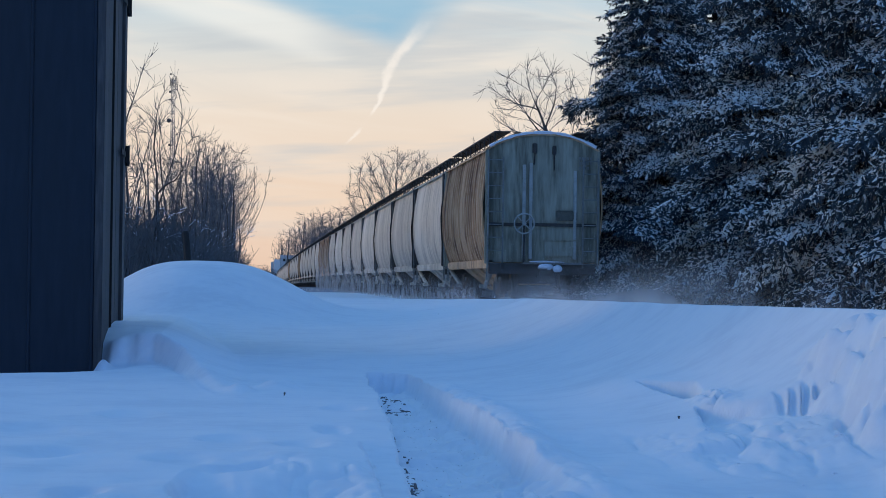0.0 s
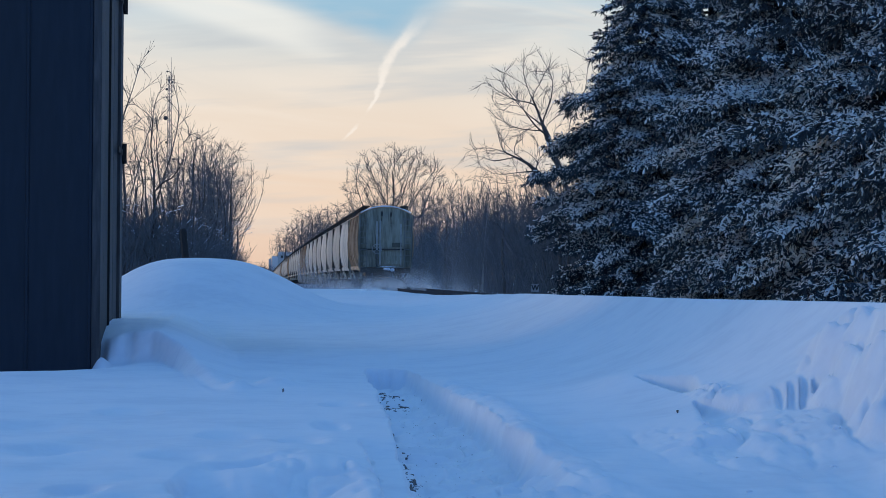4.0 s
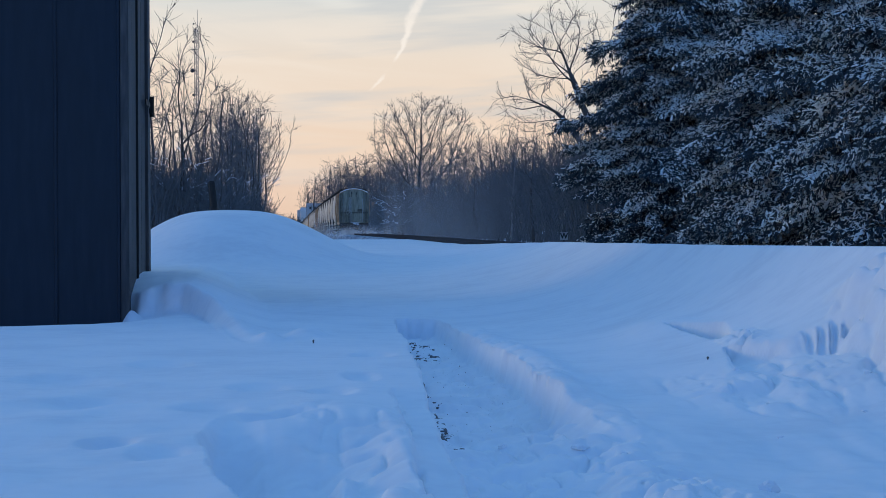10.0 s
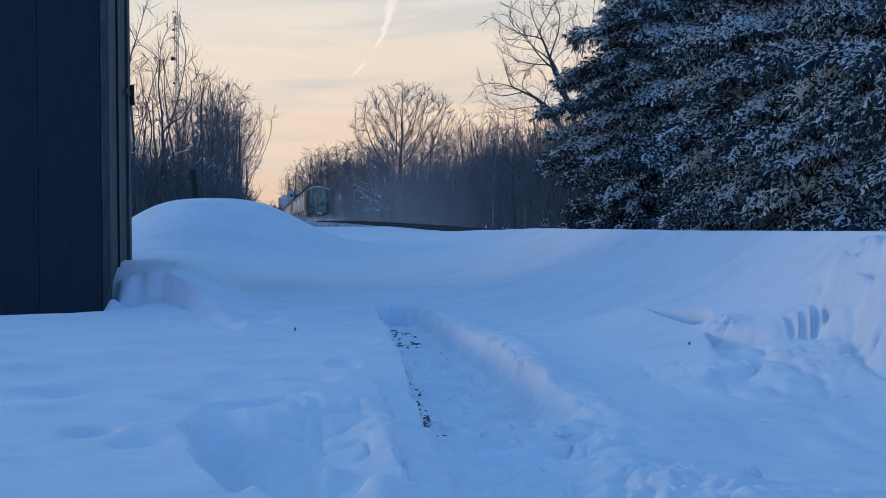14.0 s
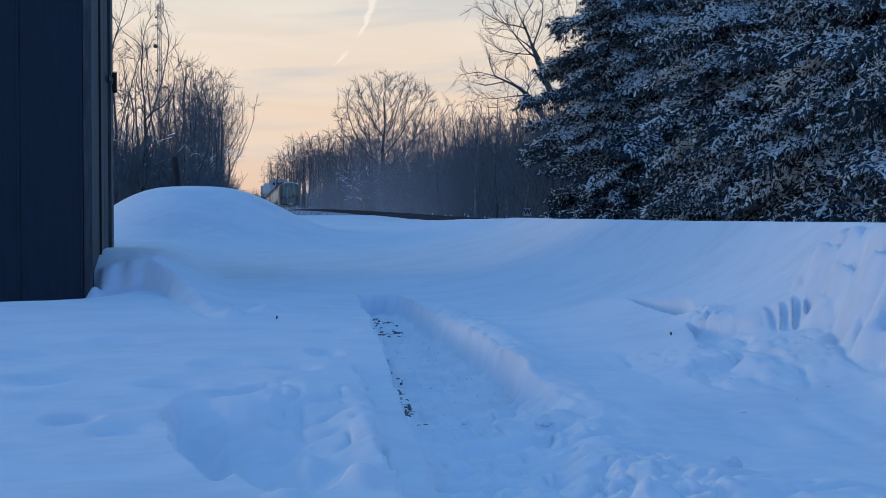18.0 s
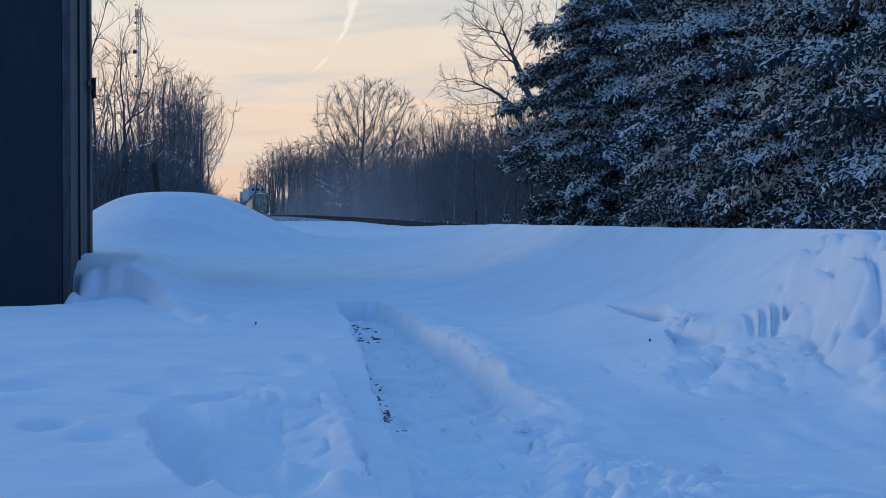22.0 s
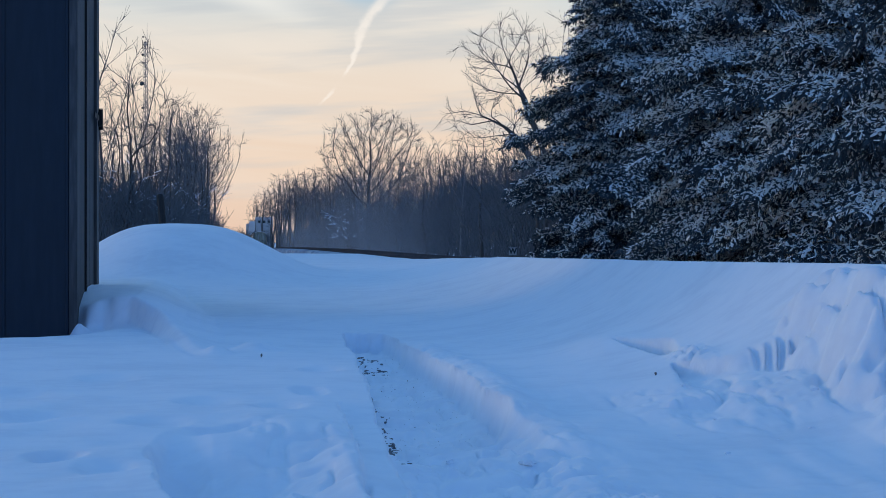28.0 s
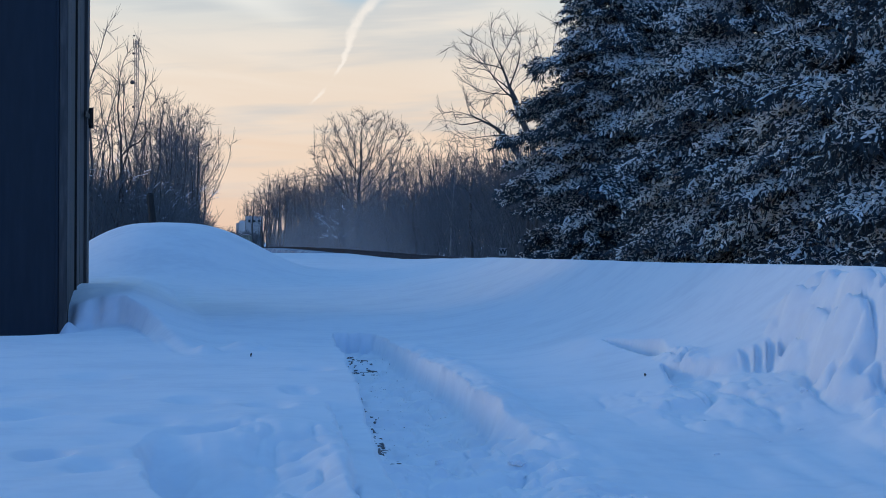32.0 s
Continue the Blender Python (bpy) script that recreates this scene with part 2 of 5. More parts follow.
def box(bm, x0, x1, y0, y1, z0, z1, bevel=0.0):
    made = bmesh.ops.create_cube(bm, size=1.0, matrix=Matrix.LocRotScale(((x0 + x1) / 2, (y0 + y1) / 2, (z0 + z1) / 2), None, (abs(x1 - x0), abs(y1 - y0), abs(z1 - z0))))
    if bevel:
        edges = list({e for vert in made["verts"] for e in vert.link_edges})
        bmesh.ops.bevel(bm, geom=edges, offset=bevel, segments=2, affect="EDGES")
    return bm


def rod(bm, a, b, r0, r1=None, sides=8):
    a, b = Vector(a), Vector(b)
    d = b - a
    q = d.to_track_quat("Z", "Y").to_matrix().to_4x4()
    bmesh.ops.create_cone(bm, cap_ends=True, segments=sides, radius1=r0, radius2=r0 if r1 is None else r1, depth=d.length, matrix=Matrix.Translation((a + b) / 2) @ q)
    return bm


def value_noise(x, y, seed):
    """Smooth lattice noise in -1..1 on arrays."""
    xi, yi = np.floor(x).astype(np.int64), np.floor(y).astype(np.int64)
    fx, fy = x - xi, y - yi
    fx, fy = fx * fx * fx * (fx * (fx * 6 - 15) + 10), fy * fy * fy * (fy * (fy * 6 - 15) + 10)

    def lattice(i, j):
        n = (i * 374761393 + j * 668265263 + seed * 974634777) & 0x7FFFFFFF
        n = ((n ^ (n >> 13)) * 1274126177) & 0x7FFFFFFF
        n = n ^ (n >> 16)
        return (n & 0xFFFF) / 32767.5 - 1

    a, b, c, d = lattice(xi, yi), lattice(xi + 1, yi), lattice(xi, yi + 1), lattice(xi + 1, yi + 1)
    return (a * (1 - fx) + b * fx) * (1 - fy) + (c * (1 - fx) + d * fx) * fy


def fbm(x, y, size, seed, octaves=3, gain=0.5):
    out, amp = 0.0, 1.0
    for i in range(octaves):
        out = out + amp * value_noise(x / size * 2 ** i + 17.3 * i, y / size * 2 ** i + 5.1 * i, seed + i)
        amp *= gain
    return out


def ss(lo, hi, v):
    t = np.clip((v - lo) / (hi - lo), 0, 1)
    return t * t * (3 - 2 * t)


def sag(y):
    """The line falls away gently in the distance."""
    return 1.8 * (np.clip(y - 150, 0, 650) / 500) ** 2


# ---------------------------------------------------------------- the ground: one sheet of snow
def ridge(x, y, ax, ay, bx, by, width, height):
    t = np.clip(((x - ax) * (bx - ax) + (y - ay) * (by - ay)) / ((bx - ax) ** 2 + (by - ay) ** 2), 0, 1)
    d = np.hypot(x - ax - t * (bx - ax), (y - ay - t * (by - ay)))
    return height * np.exp(-(d / width) ** 2)


def dome(x, y, cx, cy, rx, ry, height, power=2.0):
    return height * np.exp(-(((x - cx) / rx) ** 2 + ((y - cy) / ry) ** 2) ** (power / 2))


def billow(x, y, size, seed, octaves=2):
    """Rounded lumps with creases between them, 0 to about 1."""
    n = np.minimum(np.abs(fbm(x, y, size, seed, octaves, 0.35)) * 1.6, 1.0)
    return 1 - (1 - n) ** 2


def path_left(y):
    """Where the shovelled path begins."""
    return np.interp(y, [10, 11.8, 13.8, 16.6, 20, 27.6, 32], [0.80, 0.85, 0.90, 0.97, 1.08, 1.30, 1.40]) + 0.022 * fbm(y, y * 0, 1.3, 31) + 0.010 * fbm(y, y * 0, 0.35, 35)


def drift_by_shed(x, y, h):
    """A wind-cut shelf beyond the shed's corner; its lip curls towards the yard and dies out."""
    lip = np.interp(x, [-3.5, -2.06, -1.6, -1.3, -1.1, -0.94, -0.75, -0.56, -0.35, -0.1, 0.3], [37.6, 37.0, 36.8, 36.2, 35.4, 34.3, 32.3, 30.2, 28.2, 26.8, 25.5]) + 0.12 * fbm(x, x * 0, 0.7, 25)
    shelf = np.interp(x, [-3.5, -1.5, -1.22, -0.94, -0.75, -0.56, -0.35, -0.1], [0.44, 0.44, 0.41, 0.31, 0.22, 0.13, 0.055, 0.0]) + 0.015 * fbm(x, y * 0.3, 0.5, 26)
    over = np.maximum(h, shelf + 0.006 * np.clip(y - lip, 0, 8)) * (1 - ss(-0.15, 0.05, x)) + h * ss(-0.15, 0.05, x)
    h = h + (over - h) * ss(-0.30 - 2.4 * ss(-1.35, -0.5, x), 0.10 + 0.5 * ss(-1.35, -0.5, x), y - lip + 0.25 * fbm(x, y * 0.3, 0.6, 27) * ss(-2.2, -1.9, x))
    h = h - 0.05 * np.exp(-((y - lip + 0.9) / 0.8) ** 2) * (1 - ss(-0.5, -0.1, x)) * ss(-2.2, -1.8, x)
    h = h + dome(x, y, -0.10, 27.1, 0.12, 0.5, 0.075, 2.5) + dome(x, y, 0.30, 28.1, 0.20, 0.5, 0.085, 3.0)
    # scoured low along the shed's front
    return h - dome(x, y, -4.2, 35.6, 2.15, 3.6, 0.86, 4.0) + dome(x, y, -2.02, 36.2, 0.15, 0.35, 0.24, 1.8)


def shovelled_path(x, y, h):
    left = path_left(y)
    # a trodden strip, a little lower, along the path's edge
    crack = np.interp(y, [9, 10.8, 12.3, 14.7, 18.0, 20], [0.60, 0.64, 0.67, 0.72, 0.77, 0.80]) + 0.018 * fbm(y, y * 0, 0.5, 46)
    strip = ss(-0.012, 0.022, x - crack) * (1 - ss(17.6, 19.0, y))
    h = h + strip * (-0.085 - 0.3 * h + 0.012 * fbm(x, y * 0.5, 0.25, 47)) - 0.07 * np.exp(-((x - crack - 0.018) / 0.014) ** 2) * (1 - ss(17.6, 18.4, y)) * ss(-0.15, 0.25, fbm(y, y * 0, 0.8, 36))
    # cut edges: the far wall marked by the blade, the near one broken
    scoop = 0.055 * np.abs(np.sin(y * 3.3 + 1.3 * np.sin(y * 0.9))) * ss(17, 19, y)
    right = np.interp(y, [10, 14, 15.5, 17, 18.5, 20, 23, 25.4, 29, 32.5], [2.5, 2.3, 2.12, 2.02, 1.97, 1.97, 2.00, 1.97, 1.93, 1.90]) + scoop + 0.015 * fbm(y, y * 0, 0.4, 32) + 0.10 * (1 - ss(16.5, 18.5, y)) * fbm(y, y * 0, 0.8, 37)
    end = 32.1 - 0.5 * (x - 1.43) + 0.05 * fbm(x, x * 0, 0.2, 33)
    wide = 0.06 + 0.42 * (1 - ss(15.5, 19.5, y))
    cut = ss(0, 0.035, x - left) * (1 - np.clip((x - right + wide) / wide, 0, 1) ** 1.5) * (1 - ss(-0.06, 0.04, y - end))
    sill = ss(16.55, 16.05, y + 0.30 * fbm(x, x * 0, 0.30, 43) + 0.35 * ss(1.5, 1.9, x))
    crust = 0.060 * billow(x * 0.7, y * 0.30, 0.22, 48) + 0.030 * billow(x * 0.7, y * 0.4, 0.10, 49) - 0.02
    floor = -0.37 + 0.10 * ss(27, 32, y) + crust + 0.03 * fbm(x * 0.5, y, 0.5, 41) + sill * (0.17 + 0.035 * fbm(x, y * 0.5, 0.30, 44) - 0.02 * billow(x, y, 0.2, 45)) + 0.05 * ss(1.6, 1.95, x)
    for px, py, sx, sy, d in ((1.70, 16.6, 0.09, 0.25, 0.10), (1.55, 16.4, 0.09, 0.2, 0.07), (1.86, 17.3, 0.10, 0.3, 0.08), (1.76, 17.0, 0.04, 0.12, 0.07), (1.24, 29.9, 0.08, 0.3, 0.05), (1.62, 29.4, 0.12, 0.3, 0.05)):
        floor = floor + dome(x, y, px, py, sx, sy, d, 4.0) * (1 + 0.4 * fbm(x, y * 0.5, 0.20, 53))
    h = h * (1 - cut) + floor * cut
    # crumbs thrown up on the far bank of the path
    bank = np.exp(-((x - right - 0.16) / 0.16) ** 2) * (1 - ss(28, 31, y)) * ss(14, 16, y)
    return h + bank * (0.012 + 0.030 * billow(x, y * 0.4, 0.24, 51) + 0.010 * billow(x, y * 0.6, 0.10, 52))


def cleared_yard(x, y, h):
    """Snow pushed away with a blade: a broken edge, a notch, bites, and rubble at the foot of the bank."""
    edge = np.interp(x, [1.9, 2.12, 2.64, 3.03, 3.34, 3.47, 3.60, 3.75, 3.95, 4.10, 4.35, 4.6, 5.4], [20.3, 21.1, 20.9, 20.4, 19.7, 20.4, 21.2, 20.6, 20.3, 19.8, 19.4, 19.0, 18.7])
    bites = 0.24 * np.abs(np.sin(math.pi * (x - 0.055 * (y - 20) - 4.00 + 0.10 * np.clip(20.3 - y, 0, 1) ** 2 + 0.012 * fbm(x, y, 0.2, 66)) / 0.088)) ** 0.8 * ss(3.94, 4.04, x) * (1 - ss(4.20, 4.29, x))
    edge = edge + bites + 0.10 * fbm(x, x * 0, 0.28, 61) + 0.04 * fbm(x, y, 0.10, 62)
    low = -0.09 + 0.16 * ss(2.9, 3.9, x) * ss(15.5, 19.5, y) + 0.14 * ss(3.7, 4.4, x) * ss(14.5, 17, y) - 0.03 * ss(17.5, 14, y)
    rubble = ss(2.7, 3.2, x) * np.exp(-((y - 18.6) / 1.3) ** 2) + 0.25 * ss(2.0, 2.6, x) * np.exp(-((y - 20.0) / 0.8) ** 2)
    lumps = 0.022 * fbm(x, y * 0.35, 0.60, 64) + rubble * (0.075 * billow(x, y * 0.4, 0.30, 72) + 0.022 * billow(x, y * 0.5, 0.12, 73))
    soft = 0.10 + 1.3 * (1 - ss(3.3, 3.6, x)) + 0.45 * ss(3.80, 3.90, x)
    clear = ss(2.0, 2.45, x) * (1 - ss(0, 1, (y - edge + soft) / (soft + 0.05)))
    top = h
    h = h * (1 - clear) + (low + lumps) * clear
    h = h + np.clip(top - low, 0, 0.5) * clear * 0.30 * np.exp(-np.maximum(edge - y, 0) / 0.22) * ss(3.4, 3.7, x) * (y < edge)
    # a wedge cut out of the bank behind the edge
    h = h + dome(x, y, 3.56, 24.8, 0.30, 1.2, 0.08)
    hole = ss(0.0, 0.03, x - 3.58 - 0.039 * (24.6 - y)) * (1 - ss(-0.30, 0.06, y - 24.6 + 3.4 * (x - 3.58) - 0.03 * fbm(x, x * 0, 0.4, 63))) * (1 - ss(0.0, 0.10, x - 3.74 - 0.11 * (y - 22.3))) * ss(21.9, 22.4, y)
    h = h - 0.32 * hole
    h = h + np.exp(-((x - 3.78) / 0.12) ** 2 - ((y - 21.4) / 0.7) ** 2) * (0.09 * billow(x, y * 0.6, 0.10, 77) - 0.02)
    # the pile, grooved by the blade
    u = x + 0.06 * fbm(x, y * 0.5, 0.4, 91)
    groove = np.abs(np.sin(9.0 * (x + 0.16 * (y - 17)) + 1.8 * fbm(x, y * 0.6, 0.6, 94)))
    face = ss(4.00, 4.55, u) * ss(15.9, 17.9, y + 0.5 * fbm(x, y * 0.5, 0.35, 92))
    pile = 0.04 + 0.82 * face + (0.09 * billow(x, y * 0.45, 0.34, 93) + 0.05 * billow(x, y * 0.5, 0.14, 95) - 0.13 * (1 - groove) ** 2.0 * (1 - ss(4.75, 5.0, x))) * np.sqrt(np.clip(face * 2.5, 0, 1)) - 0.03
    inside = ss(3.94, 4.08, x) * (1 - ss(5.0, 5.3, x)) * ss(15.2, 15.9, y) * (1 - ss(19.6, 21.5, y))
    return np.where(inside > 0, np.maximum(h, h * (1 - inside) + pile * inside), h)


def trodden(x, y, h):
    """The hollow that someone waded into, with slabs kicked up beside it, and old prints."""
    west = np.interp(y, [10.4, 10.75, 11.2, 11.5, 12.2, 13.5, 14.6, 15.8], [0.12, 0.03, -0.14, -0.20, -0.30, -0.38, -0.48, -0.36]) + 0.03 * fbm(y, y * 0, 0.6, 82)
    near = np.interp(x, [-0.4, -0.15, -0.03, 0.06, 0.14, 0.24, 0.34, 0.45], [12.2, 11.1, 11.35, 10.85, 10.65, 10.6, 10.75, 11.3]) + 0.05 * fbm(x, x * 0, 0.15, 83)
    hole = ss(0.0, 0.09, x - west) * ss(0.0, 0.22, y - near) * (1 - ss(13.4, 16.0, y + 0.6 * fbm(x, x * 0, 0.4, 84))) * (1 - 0.85 * np.clip((x + 0.12) / 0.78, 0, 1))
    h = h - 0.40 * hole + 0.05 * hole * fbm(x, y * 0.5, 0.3, 85)
    h = h + ridge(x, y, 0.33, 13.3, 0.25, 11.5, 0.06, 0.075) * (1 + 0.3 * fbm(x, y, 0.3, 86)) - ridge(x, y, 0.345, 11.9, 0.34, 11.0, 0.025, 0.10)
    h = h + dome(x, y, 0.45, 11.9, 0.10, 0.5, 0.05, 3.0) + dome(x, y, 0.56, 12.3, 0.07, 0.4, 0.035, 3.0) + dome(x, y, 0.50, 11.1, 0.08, 0.35, 0.045, 3.0) + dome(x, y, 0.18, 10.5, 0.08, 0.15, 0.03, 3.0)
    slabs = ss(0.05, 0.2, x) * (1 - ss(0.62, 0.72, x)) * ss(12.3, 13.0, y) * (1 - ss(15, 17.5, y))
    h = h + slabs * 0.035 * billow(x, y * 0.35, 0.22, 87)
    for px, py, sx, sy, d in ((-0.93, 14.4, 0.14, 0.30, 0.08), (-0.62, 13.7, 0.14, 0.3, 0.05), (-0.45, 16.6, 0.2, 0.4, 0.04), (-1.25, 17.5, 0.25, 0.4, 0.05), (-0.10, 15.9, 0.16, 0.22, 0.05), (0.10, 16.1, 0.13, 0.2, 0.04),
                              (0.35, 18.2, 0.16, 0.5, 0.04), (-0.15, 18.9, 0.2, 0.5, 0.04), (0.62, 20.2, 0.12, 0.5, 0.06), (0.85, 24.0, 0.18, 0.5, 0.05), (-1.7, 20.5, 0.3, 0.5, 0.05), (-1.0, 22.5, 0.25, 0.6, 0.04)):
        h = h - dome(x, y, px, py, sx, sy, d, 4.0)
    # rubble in the corner where the path comes out
    heap = ss(1.25, 1.7, x) * (1 - ss(2.5, 2.9, x)) * (1 - ss(12.0, 13.4, y))
    h = h + heap * (0.055 * billow(x, y * 0.45, 0.30, 88) + 0.018 * billow(x, y * 0.5, 0.12, 89))
    return h + 0.03 * (1 - ss(11.5, 12.5, y)) * billow(x, y * 0.5, 0.4, 90) * ss(2.6, 3.0, x)


def ground_height(x, y):
    crest = np.interp(y, [15, 20, 30, 47, 80, 122], [0.98, 0.97, 0.93, 0.85, 0.57, 0.40])
    toe = np.interp(y, [16, 24, 40, 60], [2.1, 2.0, 1.2, 0.0])
    s1, s2 = ss(28, 76, y), np.clip((x - toe) / (4.9 - toe), 0, 1) ** 3
    h = crest * (1 - (1 - s1) * (1 - s2))
    # beyond the bank the floor of the woods; past the yard the field falls away from the line
    bed = 0.42 - 0.30 * ss(9.9, 11.2, x)
    h = np.where(x > 4.95, h + (bed - h) * ss(4.95, 6.1, x), h)
    far = ss(84, 104, y)
    fall = 0.0085 * np.clip(y - 150, 0, 520) * ss(-3.0, 0.0, x) * (1 - ss(10.5, 12.0, x))
    h = h * (1 - far) + np.where(x > 4.95, bed, 0.42) * far - sag(y) - fall
    # drifts and ripples
    near = (1 - ss(32, 60, y)) * (1 - 0.85 * ss(3.6, 4.6, x))
    h = h + near * (0.020 * fbm(x, y * 0.5, 1.5, 3)) + 0.012 * fbm(x, y, 9.0, 21)
    h = h + 0.008 * ss(24, 34, y) * (1 - ss(70, 90, y)) * fbm(x + y * 0.25, y * 0.35, 1.6, 23)
    # heap beyond the shed
    h = h + np.where(x < -1.1, dome(x, y, -1.1, 54, 1.95, 5.0, 1.04, 3.0), dome(x, y, -1.1, 54, 2.3, 5.0, 1.04, 3.0))
    h = drift_by_shed(x, y, h)
    h = shovelled_path(x, y, h)
    h = cleared_yard(x, y, h)
    h = trodden(x, y, h)
    return h + (1 - ss(17, 23, y)) * (1 - ss(0.6, 0.8, x)) * 0.030 * fbm(x, y * 0.5, 0.9, 81)


def axis(fine0, fine1, step, lo, hi, growth=1.12, rate=0.0):
    """Grid lines: even steps between the fine limits (widening with distance at the given rate), then ever wider."""
    pts = [fine0]
    while pts[-1] < fine1:
        pts.append(pts[-1] + max(step, rate * pts[-1]))
    s = pts[-1] - pts[-2]
    while pts[-1] < hi:
        s *= growth
        pts.append(pts[-1] + s)
    s = step
    while pts[0] > lo:
        s *= growth
        pts.insert(0, pts[0] - s)
    return np.array(pts)


gx, gy = axis(-2.6, 5.2, 0.016, -2600, 2600, 1.07), axis(9.8, 52.0, 0.034, -2400, 4200, 1.045, 0.0034)
GX, GY = np.meshgrid(gx, gy)
GZ = ground_height(GX, GY)
cols, rws = len(gx), len(gy)
grid = np.arange(cols * rws).reshape(rws, cols)
quads = np.stack([grid[:-1, :-1], grid[:-1, 1:], grid[1:, 1:], grid[1:, :-1]], -1).reshape(-1, 4)
gm = bpy.data.meshes.new("ground")
gm.vertices.add(cols * rws)
gm.vertices.foreach_set("co", np.stack([GX, GY, GZ], -1).ravel())
gm.loops.add(quads.size)
gm.loops.foreach_set("vertex_index", quads.ravel())
gm.polygons.add(len(quads))
gm.polygons.foreach_set("loop_start", np.arange(len(quads)) * 4)
gm.polygons.foreach_set("use_smooth", np.ones(len(quads), bool))
gm.materials.append(SNOW)
gm.update(calc_edges=True)
tagged(new("ground", gm), "deep wind-drifted blue-white snow with a shovelled path", "snow", kind="structure")


def floor_at(x, y):
    return float(ground_height(np.array([float(x)]), np.array([float(y)]))[0])


# ---------------------------------------------------------------- dark shed
def build_shed():
    """A tall shed of dark ribbed sheet, its long wall along the railway, with a hinged door in that wall."""
    shed = tagged(new("shed"), "tall dark sheet-metal shed with snow drifted against its foot", "shed")
    shed.location = (-2.06, 36.5, 0)
    top, wide, deep, z0 = 6.9, 7.0, 5.3, -0.5
    bm = bmesh.new()
    box(bm, -wide, -0.02, 0.03, deep, z0, top, 0.01)
    part("core", bm, SIDING, shed)
    for i in range(8):  # wide front sheets with a raised seam along one edge
        x1 = -0.10 - i * 0.86
        prof = [(x1 - 0.856, 0.03), (x1 - 0.856, 0.0), (x1 - 0.055, 0.0), (x1 - 0.045, -0.014), (x1 - 0.015, -0.014), (x1 - 0.005, 0.0), (x1, 0.0), (x1, 0.03)]
        n = len(prof)
        verts = [(x, y, z) for z in (z0, top) for x, y in prof]
        faces = [(j, (j + 1) % n, n + (j + 1) % n, n + j) for j in range(n)] + [tuple(range(n - 1, -1, -1)), tuple(range(n, 2 * n))]
        child("front_sheet", mesh_of("front_sheet", verts, faces, SIDING), shed)
    bm = bmesh.new()
    box(bm, -0.10, 0.012, -0.022, 0.008, z0, top, 0.006)
    box(bm, -0.012, 0.012, 0.008, 0.10, z0, top, 0.004)
    part("corner_trim", bm, TRIM, shed, "weathered corner trim board")
    y = 0.10
    while y < deep - 0.2:  # side boards
        bm = bmesh.new()
        box(bm, -0.02, 0.0 + random.uniform(0.0, 0.006), y + 0.006, min(y + 0.834, deep), z0, top, 0.004)
        part("side_board", bm, TRIM, shed)
        y += 0.84
    bm = bmesh.new()
    box(bm, -0.012, 0.035, 2.0, 2.06, z0, top - 0.3, 0.006)
    part("door_post", bm, IRON, shed)
    bm = bmesh.new()
    box(bm, -0.01, 0.05, 4.6, 5.3, z0, top, 0.01)
    part("end_board", bm, TRIM, shed)
    for z, s in ((5.40, 1.0), (3.06, 1.1)):  # hinge brackets
        bm = bmesh.new()
        box(bm, 0.03, 0.11 * s, 4.95, 5.15, z - 0.14, z + 0.09, 0.02)
        rod(bm, (0.09, 5.05, z - 0.19), (0.09, 5.05, z + 0.13), 0.035)
        box(bm, 0.05, 0.07, 3.7, 5.05, z - 0.05, z + 0.03, 0.004)
        part("hinge", bm, IRON, shed, "black iron strap hinge")
    bm = bmesh.new()
    box(bm, 0.03, 0.09, 4.9, 5.12, -0.05, 0.16, 0.015)
    part("foot_bolt", bm, IRON, shed)
    bm = bmesh.new()
    r = [(-wide - 0.3, top), (-wide / 2, top + 1.5), (0.3, top)]
    f = [bm.verts.new((x, -0.3, z)) for x, z in r] + [bm.verts.new((x, deep + 0.3, z)) for x, z in r]
    g = [bm.verts.new((v.co.x, v.co.y, v.co.z - 0.1)) for v in f]
    for a, b in ((0, 1), (1, 2)):
        bm.faces.new((f[a], f[b], f[b + 3], f[a + 3]))
        bm.faces.new((g[a + 3], g[b + 3], g[b], g[a]))
        bm.faces.new((f[b], f[a], g[a], g[b]))
        bm.faces.new((f[a + 3], f[b + 3], g[b + 3], g[a + 3]))
    bm.faces.new((f[0], f[3], g[3], g[0]))
    bm.faces.new((f[5], f[2], g[2], g[5]))
    part("roof", bm, SIDING, shed)
    return shed


build_shed()


